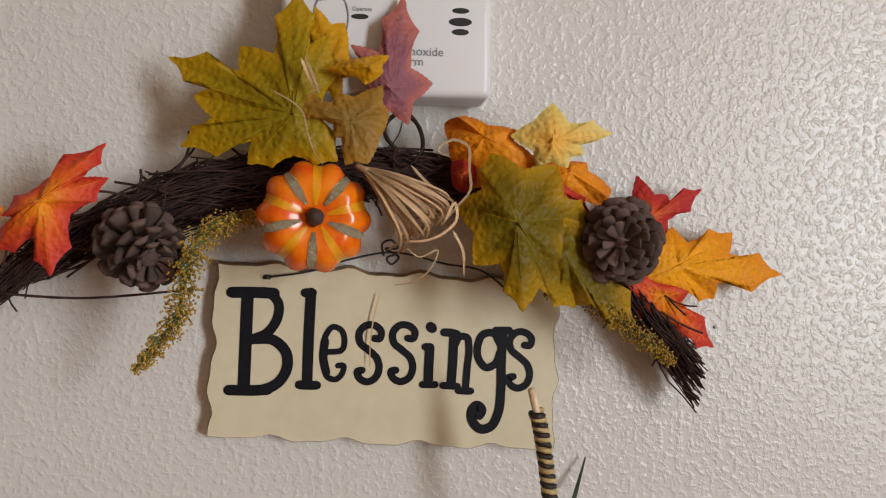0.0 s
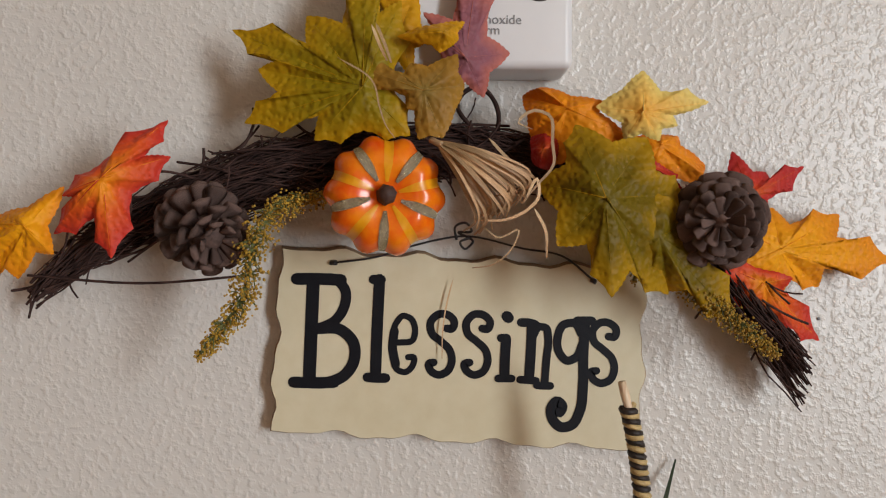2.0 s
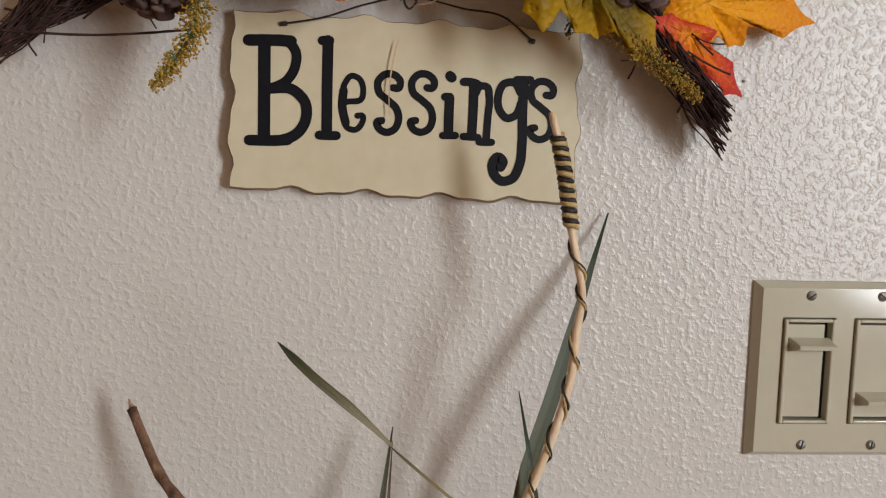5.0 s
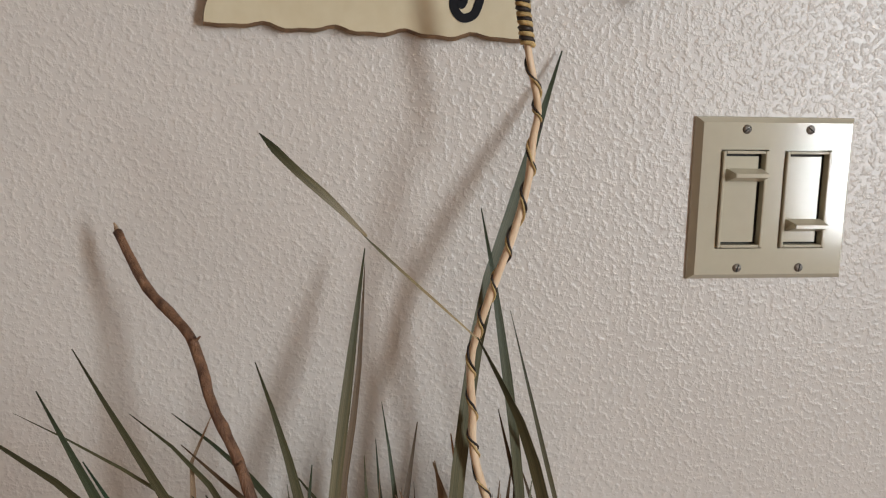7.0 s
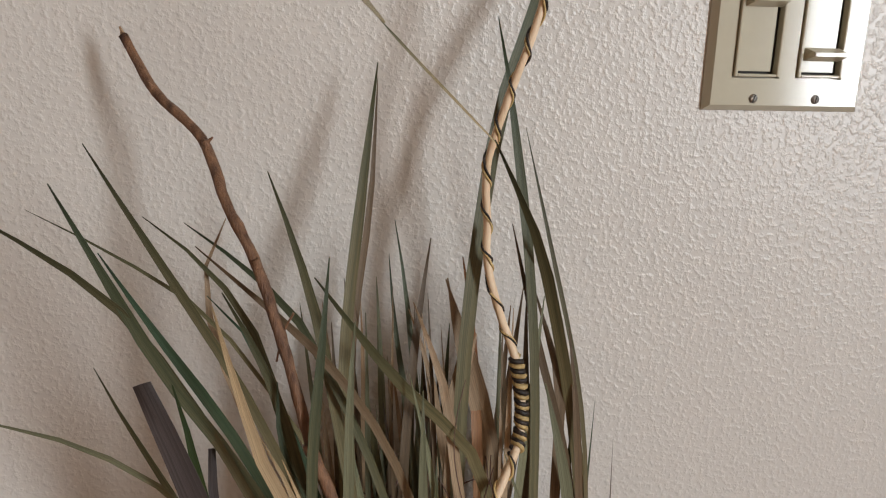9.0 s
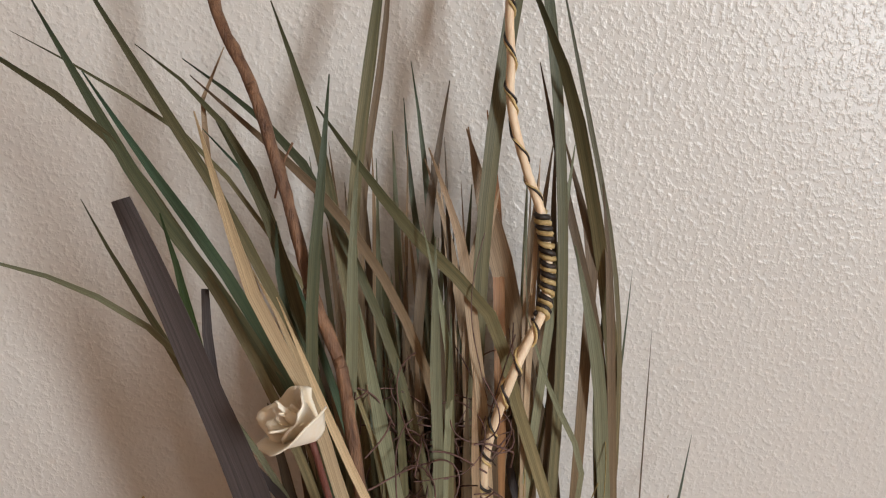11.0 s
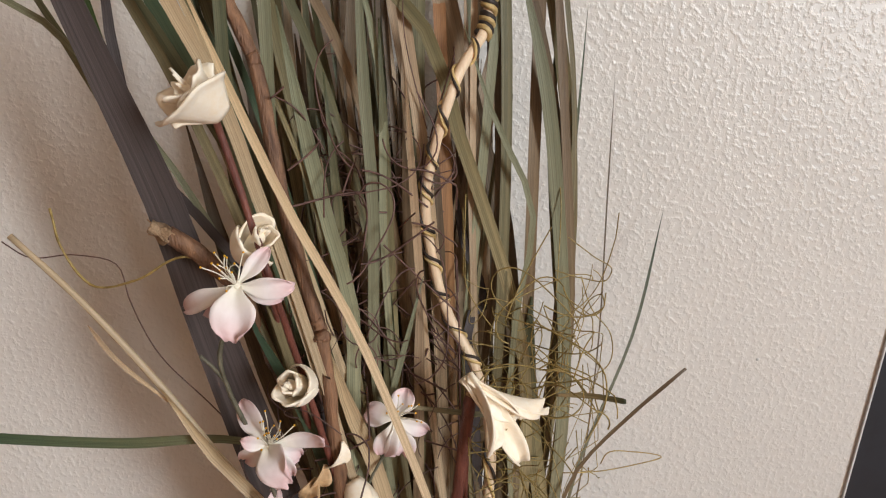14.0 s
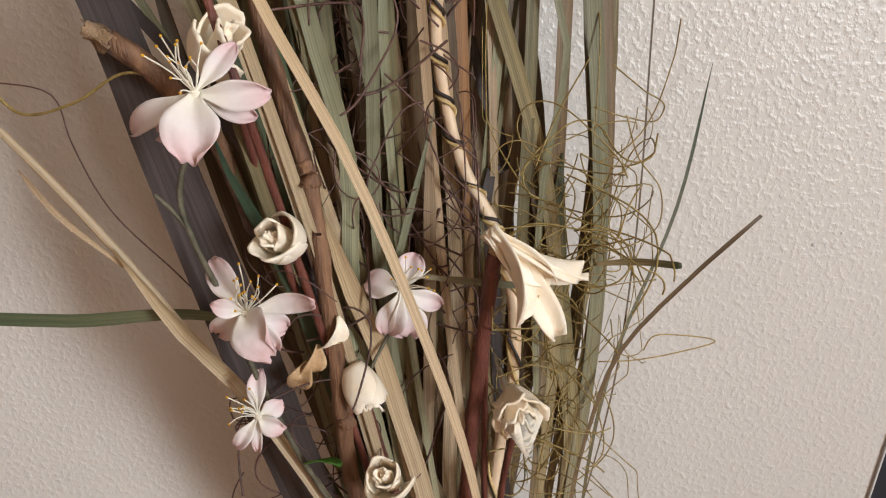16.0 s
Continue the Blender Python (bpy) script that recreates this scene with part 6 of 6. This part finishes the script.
stick(stub, BRANCH, 4.4, 3, (-0.101, -0.169, 0.875), (-0.087, -0.160, 0.858), (-0.076, -0.146, 0.834), (-0.069, -0.130, 0.791), (0.01, -0.11, 0.5), name="stem", rough=0.35, label="", segs=50)
stick(stub, BROKEN, 3.0, 4.3, (-0.108, -0.171, 0.880), (-0.104, -0.170, 0.877), (-0.100, -0.169, 0.873), name="splintered_end", rough=0.9, segs=8, sides=11, label="pale splintered end")
stick(branch, BRANCH, 0.6, 1.6, (-0.166, -0.053, 1.177), (-0.164, -0.052, 1.173), name="spur", rough=0.5, segs=6)
stick(branch, BRANCH, 0.6, 1.6, (-0.127, -0.080, 1.149), (-0.131, -0.079, 1.145), name="spur", rough=0.5, segs=6)
stick(stub, BROKEN, 0.25, 0.8, (-0.106, -0.173, 0.876), (-0.102, -0.170, 0.876), name="splinter", rough=0.4, segs=5, sides=5)
stick(stub, BROKEN, 0.25, 0.8, (-0.109, -0.169, 0.876), (-0.101, -0.170, 0.878), name="splinter", rough=0.4, segs=5, sides=5)
stick(stub, BROKEN, 0.25, 0.8, (-0.108, -0.170, 0.878), (-0.103, -0.170, 0.875), name="splinter", rough=0.4, segs=5, sides=5)
stick(stub, BROKEN, 0.25, 0.8, (-0.109, -0.172, 0.876), (-0.103, -0.170, 0.874), name="splinter", rough=0.4, segs=5, sides=5)
stick(stub, BROKEN, 0.25, 0.8, (-0.106, -0.173, 0.881), (-0.103, -0.170, 0.876), name="splinter", rough=0.4, segs=5, sides=5)
stick(stub, BROKEN, 0.25, 0.8, (-0.106, -0.172, 0.876), (-0.103, -0.170, 0.875), name="splinter", rough=0.4, segs=5, sides=5)
stick(stub, BROKEN, 0.25, 0.8, (-0.108, -0.174, 0.880), (-0.103, -0.170, 0.876), name="splinter", rough=0.4, segs=5, sides=5)
stick(stub, BROKEN, 0.25, 0.8, (-0.107, -0.172, 0.878), (-0.102, -0.170, 0.876), name="splinter", rough=0.4, segs=5, sides=5)
stick(stub, BROKEN, 0.25, 0.8, (-0.110, -0.168, 0.882), (-0.102, -0.170, 0.874), name="splinter", rough=0.4, segs=5, sides=5)
red_stub = empty("red_stub", (0.03, -0.16, 0.5), "short dark red bark stick with a cut end", "branch")
stick(red_stub, BRANCH_RED, 3.4, 3.6, (0.040, -0.166, 0.783), (0.037, -0.163, 0.752), (0.032, -0.160, 0.708), (0.027, -0.155, 0.644), (0.02, -0.15, 0.5), name="stem", rough=0.35, label="", segs=40)
stick(red_stub, BROKEN, 2.6, 3.2, (0.041, -0.166, 0.785), (0.040, -0.166, 0.783), name="cut_end", rough=0.5, segs=5, label="pale cut end")

def rose_thing(label, centre, axis, size, petals, opened, seed, spin, crumple, *stem):
    thing = empty("wood_rose", stem[-1], label, "wooden rose", "wood roses in the bouquet")
    stick(thing, BRANCH_RED, 1.7, 1.9, *stem, name="stem", label="reddish stem")
    wood_rose(thing, centre, axis, size, petals, opened, seed, spin, crumple)


roses = empty("wood_rose", (0.05, -0.14, 0.5), "large open cream wood rose hanging from a reddish stem", "wooden rose", "wood roses in the bouquet")
stick(roses, BRANCH_RED, 1.6, 1.6, (0.042, -0.160, 0.791), (0.041, -0.145, 0.768), (0.039, -0.140, 0.727), (0.04, -0.14, 0.5), name="stem", rough=0.2, label="", segs=40)
bud = empty("wood_rose", (0.02, -0.14, 0.5), "half open cream wood rose with browned curling petals", "wooden rose", "wood roses in the bouquet")
stick(bud, BRANCH_RED, 1.6, 1.6, (-0.030, -0.152, 0.706), (-0.030, -0.150, 0.671), (0.02, -0.14, 0.5), name="stem", rough=0.2, label="", segs=40)
rose_thing("open cream wood rose on a long reddish stem", (-0.075, -0.180, 0.939), (-0.55, -0.30, 0.55), 0.0235, 6, 0.9, 11, 0.6, 1.3, (-0.070, -0.178, 0.929), (-0.062, -0.178, 0.893), (-0.054, -0.185, 0.866), (-0.047, -0.172, 0.815), (0.01, -0.15, 0.5))
rose_thing("tight cream wood rose half hidden behind a stem", (-0.060, -0.176, 0.872), (0.55, -0.55, 0.6), 0.028, 5, 0.0, 12, 1.0, 0.6, (-0.060, -0.165, 0.859), (-0.058, -0.150, 0.820), (0.005, -0.14, 0.5))
rose_thing("small tight cream wood rose", (-0.046, -0.175, 0.796), (-0.25, -0.75, 0.5), 0.0250, 6, 0.0, 13, 2.2, 0.9, (-0.047, -0.165, 0.781), (-0.045, -0.150, 0.748), (0.015, -0.145, 0.5))
rose_thing("cream wood rose bud low in the bunch", (-0.010, -0.172, 0.672), (-0.15, -0.6, 0.75), 0.025, 6, 0.05, 14, 0.2, 0.8, (-0.009, -0.165, 0.658), (0.025, -0.15, 0.5))
rose_thing("cream wood rose turned to its side", (-0.019, -0.160, 0.716), (0.45, -0.35, -0.75), 0.026, 5, -0.1, 15, 0.9, 0.5, (-0.019, -0.152, 0.699), (0.02, -0.142, 0.5))
rose_thing("small ruffled cream wood rose facing down", (0.051, -0.165, 0.706), (0.15, -0.8, -0.4), 0.020, 8, 0.7, 16, 0.4, 2.4, (0.052, -0.158, 0.693), (0.047, -0.145, 0.645), (0.05, -0.13, 0.5))
big_head = None
for tip, width, cup, curl, face in (((0.076, -0.160, 0.765), 0.0239, 0.35, 0.3, (-0.6, -0.6, -0.6)), ((0.059, -0.182, 0.763), 0.0219, 0.3, 0.4, (0.6, 0.3, 0.7)), ((0.070, -0.176, 0.747), 0.0120, 0.45, 0.2, (0.5, -0.8, 0.3)), ((0.079, -0.170, 0.759), 0.0130, 0.4, 0.5, (-0.3, -0.9, -0.2)), ((0.065, -0.172, 0.770), 0.0156, 0.5, 0.3, (-0.2, -1, 0.1))):
    bm = bmesh.new()
    add_petal(bm, petal_pose((0.038, -0.165, 0.794), tip, face), (Vector(tip) - Vector((0.038, -0.165, 0.794))).length, width, cup, curl, 0.1, 11, 14, ruffle=0.07, claw=0.45)
    thicken(bm, 0.0010)
    if big_head is None:
        big_head = part("wood_rose", bm, ROSE, roses, "large cream shaved-wood rose")
    else:
        part("petal", bm, ROSE, big_head)
bm = bmesh.new()
add_petal(bm, look((-0.0437, -0.1600, 0.7300), (-0.0497, -0.1700, 0.7188)) @ pose(0, 0, 0, 180, 0, 40), 0.016, 0.012, 0.4, 1.2, 0.2, ruffle=0.08)
thicken(bm, 0.0007)
part("loose_petal", bm, ROSE_BROWN, bud, "curled petal")
bm = bmesh.new()
add_petal(bm, look((-0.0391, -0.1600, 0.7387), (-0.0391, -0.1700, 0.7244)) @ pose(0, 0, 0, 180, 0, 40), 0.016, 0.010, 0.4, 1.2, 0.2, ruffle=0.08)
thicken(bm, 0.0007)
part("loose_petal", bm, ROSE_BROWN, bud, "curled petal")
bm = bmesh.new()
add_petal(bm, look((-0.0291, -0.1600, 0.7527), (-0.0257, -0.1700, 0.7355)) @ pose(0, 0, 0, 180, 0, 40), 0.016, 0.010, 0.4, 1.2, 0.2, ruffle=0.08)
thicken(bm, 0.0007)
part("loose_petal", bm, ROSE, bud, "curled petal")
spray = empty("blossom_spray", (0.0, -0.17, 0.5), "grey-green twig with pale pink silk blossoms", "artificial flowers")
stick(spray, TWIG_GREY, 1.1, 1.7, (-0.069, -0.192, 0.852), (-0.073, -0.190, 0.837), (-0.078, -0.190, 0.822), (-0.076, -0.188, 0.801), (-0.070, -0.186, 0.779), (-0.065, -0.184, 0.754), (-0.057, -0.182, 0.722), (-0.047, -0.178, 0.688), (-0.039, -0.175, 0.665), (0, -0.15, 0.5), name="twig", rough=0.4, label="", segs=60)
stick(spray, TWIG_GREY, 0.9, 0.9, (-0.087, -0.190, 0.822), (-0.082, -0.190, 0.816), (-0.078, -0.189, 0.809), name="side_twig", rough=0.2, label="", segs=40)
stick(spray, TWIG_GREY, 0.8, 0.8, (-0.007, -0.150, 0.737), (-0.014, -0.155, 0.726), (-0.022, -0.150, 0.697), name="side_twig", rough=0.2, label="", segs=40)
blossom(spray, (-0.064, -0.197, 0.860), (-0.067, -0.212, 0.881), (((-0.094, -0.197, 0.848), 0.0116, 0.5), ((-0.084, -0.188, 0.844), 0.0158, 0.2), ((-0.064, -0.216, 0.846), 0.0235, 0.5), ((-0.041, -0.203, 0.859), 0.0130, 0.4), ((-0.046, -0.193, 0.849), 0.0105, 0.3), ((-0.050, -0.194, 0.875), 0.0101, 0.2)), 21, count=14)
blossom(spray, (-0.060, -0.190, 0.772), (-0.054, -0.202, 0.792), (((-0.073, -0.186, 0.793), 0.0141, 0.6), ((-0.031, -0.190, 0.780), 0.0110, -0.4), ((-0.055, -0.210, 0.771), 0.0231, 0.9), ((-0.045, -0.186, 0.760), 0.0149, 0.4), ((-0.050, -0.192, 0.754), 0.0139, 0.3), ((-0.076, -0.186, 0.759), 0.0135, 0.3), ((-0.070, -0.196, 0.778), 0.0096, 0.4)), 22, count=15)
blossom(spray, (-0.061, -0.190, 0.723), (-0.066, -0.202, 0.738), (((-0.072, -0.195, 0.709), 0.0085, 0.4), ((-0.064, -0.192, 0.705), 0.0065, 0.2), ((-0.052, -0.196, 0.718), 0.0115, 0.5), ((-0.051, -0.188, 0.727), 0.0110, 0.3), ((-0.061, -0.186, 0.741), 0.0100, 0.4)), 23, count=10)
blossom(spray, (0.000, -0.152, 0.761), (0.011, -0.166, 0.775), (((-0.008, -0.158, 0.740), 0.0172, 0.4), ((0.003, -0.152, 0.733), 0.0218, 0.4), ((0.007, -0.146, 0.775), 0.0161, 0.3), ((0.018, -0.150, 0.750), 0.0120, 0.3), ((-0.016, -0.150, 0.765), 0.0161, 0.4)), 24, count=12)
bm = bmesh.new()
add_petal(bm, Matrix.Translation((-0.0462, -0.1800, 0.6885)) @ Vector((0.022, -0.010, 0.014)).normalized().to_track_quat("Z", "Y").to_matrix().to_4x4() @ Matrix.Rotation(radians(150), 4, "Z"), 0.0210, 0.0130, 0.12, 0.3, tip=0.9)
thicken(bm, 0.0003)
part("leaf", bm, FRESH, spray, "small fresh green leaf")
curls = empty("curly_twine", (0.03, -0.12, 0.5), "springy brown and gilded curls tangled among the leaves", "dried curls")
tangle(curls, "curl_nest", CURL, ((-0.040, 0.024), (-0.130, -0.080), (0.705, 0.913)), 190, 0.035, 0.0005, 31, "dark reddish brown curls")
tangle(curls, "curl_nest", CURL, ((-0.072, -0.026), (-0.160, -0.130), (0.641, 0.786)), 40, 0.03, 0.0005, 33, "dark reddish brown curls")
tangle(curls, "gilded_curl_nest", GOLD_CURL, ((0.051, 0.104), (-0.150, -0.090), (0.617, 0.819)), 150, 0.03, 0.0004, 32, "gilded springy curls")
stick(curls, GOLD_CURL, 0.35, 0.35, (0.096, -0.120, 0.852), (0.111, -0.120, 0.840), (0.121, -0.120, 0.832), (0.119, -0.120, 0.827), (0.104, -0.120, 0.828), (0.089, -0.120, 0.833), name="loose_curl", rough=0, label="", segs=40)
stick(curls, GOLD_CURL, 0.35, 0.35, (0.104, -0.120, 0.829), (0.111, -0.120, 0.809), (0.123, -0.120, 0.792), (0.123, -0.120, 0.774), (0.106, -0.120, 0.763), (0.093, -0.120, 0.762), name="loose_curl", rough=0, label="", segs=40)
stick(curls, GOLD_CURL, 0.35, 0.35, (0.122, -0.120, 0.705), (0.125, -0.120, 0.712), (0.142, -0.120, 0.713), (0.159, -0.120, 0.709), (0.140, -0.120, 0.703), (0.114, -0.120, 0.699), (0.099, -0.120, 0.699), name="loose_curl", rough=0, label="", segs=40)
stick(curls, GOLD_CURL, 0.6, 0.6, (-0.158, -0.160, 0.886), (-0.155, -0.162, 0.866), (-0.142, -0.165, 0.848), (-0.121, -0.167, 0.851), (-0.096, -0.165, 0.862), (-0.084, -0.160, 0.856), name="loose_curl", rough=0.4, label="gilded wiry twig", segs=40)
stick(curls, CURL, 0.35, 0.35, (-0.196, -0.140, 0.863), (-0.186, -0.140, 0.855), (-0.160, -0.140, 0.855), (-0.140, -0.140, 0.849), (-0.136, -0.142, 0.831), (-0.125, -0.145, 0.802), (-0.100, -0.148, 0.771), (-0.083, -0.150, 0.750), name="loose_curl", rough=0, label="", segs=40)


def floor_vase(cx, cy, top):
    prof = ((0.001, 0.0), (0.075, 0.0), (0.085, 0.01), (0.11, 0.15), (0.10, 0.30), (0.062, 0.44), (0.060, top - 0.012), (0.068, top), (0.062, top), (0.055, top - 0.02), (0.05, 0.40), (0.001, 0.38))
    bm = bmesh.new()
    n, rings = 40, []
    for r, z in prof:
        rings.append([bm.verts.new((cx + r * math.cos(2 * math.pi * k / n), cy + r * math.sin(2 * math.pi * k / n), z)) for k in range(n)])
    for a, b in zip(rings, rings[1:]):
        for k in range(n):
            bm.faces.new((a[k], a[(k + 1) % n], b[(k + 1) % n], b[k]))
    bm.faces.new(rings[0][::-1])
    bm.faces.new(rings[-1])
    return tagged(part("floor_vase", bm, VASE), "dark brown glazed vase that holds the bouquet", "vase")


floor_vase(0.03, -0.13, 0.515)


def folding_screen():
    """Stand-in panel for an unidentified dark thing at the wall, its edge a little out of plumb."""
    thing = empty("folding_screen", (0.6, -0.02, 0.0), "dark navy panel of unknown use on wall, edge highlight painted white", "screen")
    lean = lambda z: 0.317 + 0.064 * z
    # the thin white band paints in the highlight along the panel's edge
    for name, mat, off, x1, y0, y1 in (("board", NAVY, 0.0012, 0.85, -0.0024, -0.0006), ("edge_strip", GLINT_PAINT_WHITE, 0.0, None, -0.0027, -0.0006)):
        bm = bmesh.new()
        lo = [(lean(0) + off, 0.0), ((x1 or lean(0) + 0.0012), 0.0), ((x1 or lean(0.80) + 0.0012), 0.80), (lean(0.80) + off, 0.80)]
        f = [bm.verts.new((x, y0, z)) for x, z in lo]
        b = [bm.verts.new((x, y1, z)) for x, z in lo]
        bm.faces.new(f)
        bm.faces.new(b[::-1])
        for k in range(4):
            bm.faces.new((f[k], b[k], b[(k + 1) % 4], f[(k + 1) % 4]))
        bmesh.ops.recalc_face_normals(bm, faces=bm.faces)
        flat(part(name, bm, mat, thing))


folding_screen()


def paint_blob(x, z, r, mat, label):
    """A small nub of dried paint or dirt on the wall."""
    bm = bmesh.new()
    bmesh.ops.create_icosphere(bm, subdivisions=2, radius=r, matrix=Matrix.Translation((x, -0.0004, z)) @ Matrix.Diagonal((1, 0.5, 0.9, 1)))
    part("paint_blob", bm, mat, bpy.data.objects["wall_north"], label)


paint_blob(0.268, 0.708, 0.0015, GLINT_PAINT_WHITE, "pale nub of dried paint")
paint_blob(0.286, 0.716, 0.0009, GLINT_PAINT_WHITE, "pale nub of dried paint")
paint_blob(0.1776, 1.4001, 0.0011, ALARM_GREY, "small grey scuff")
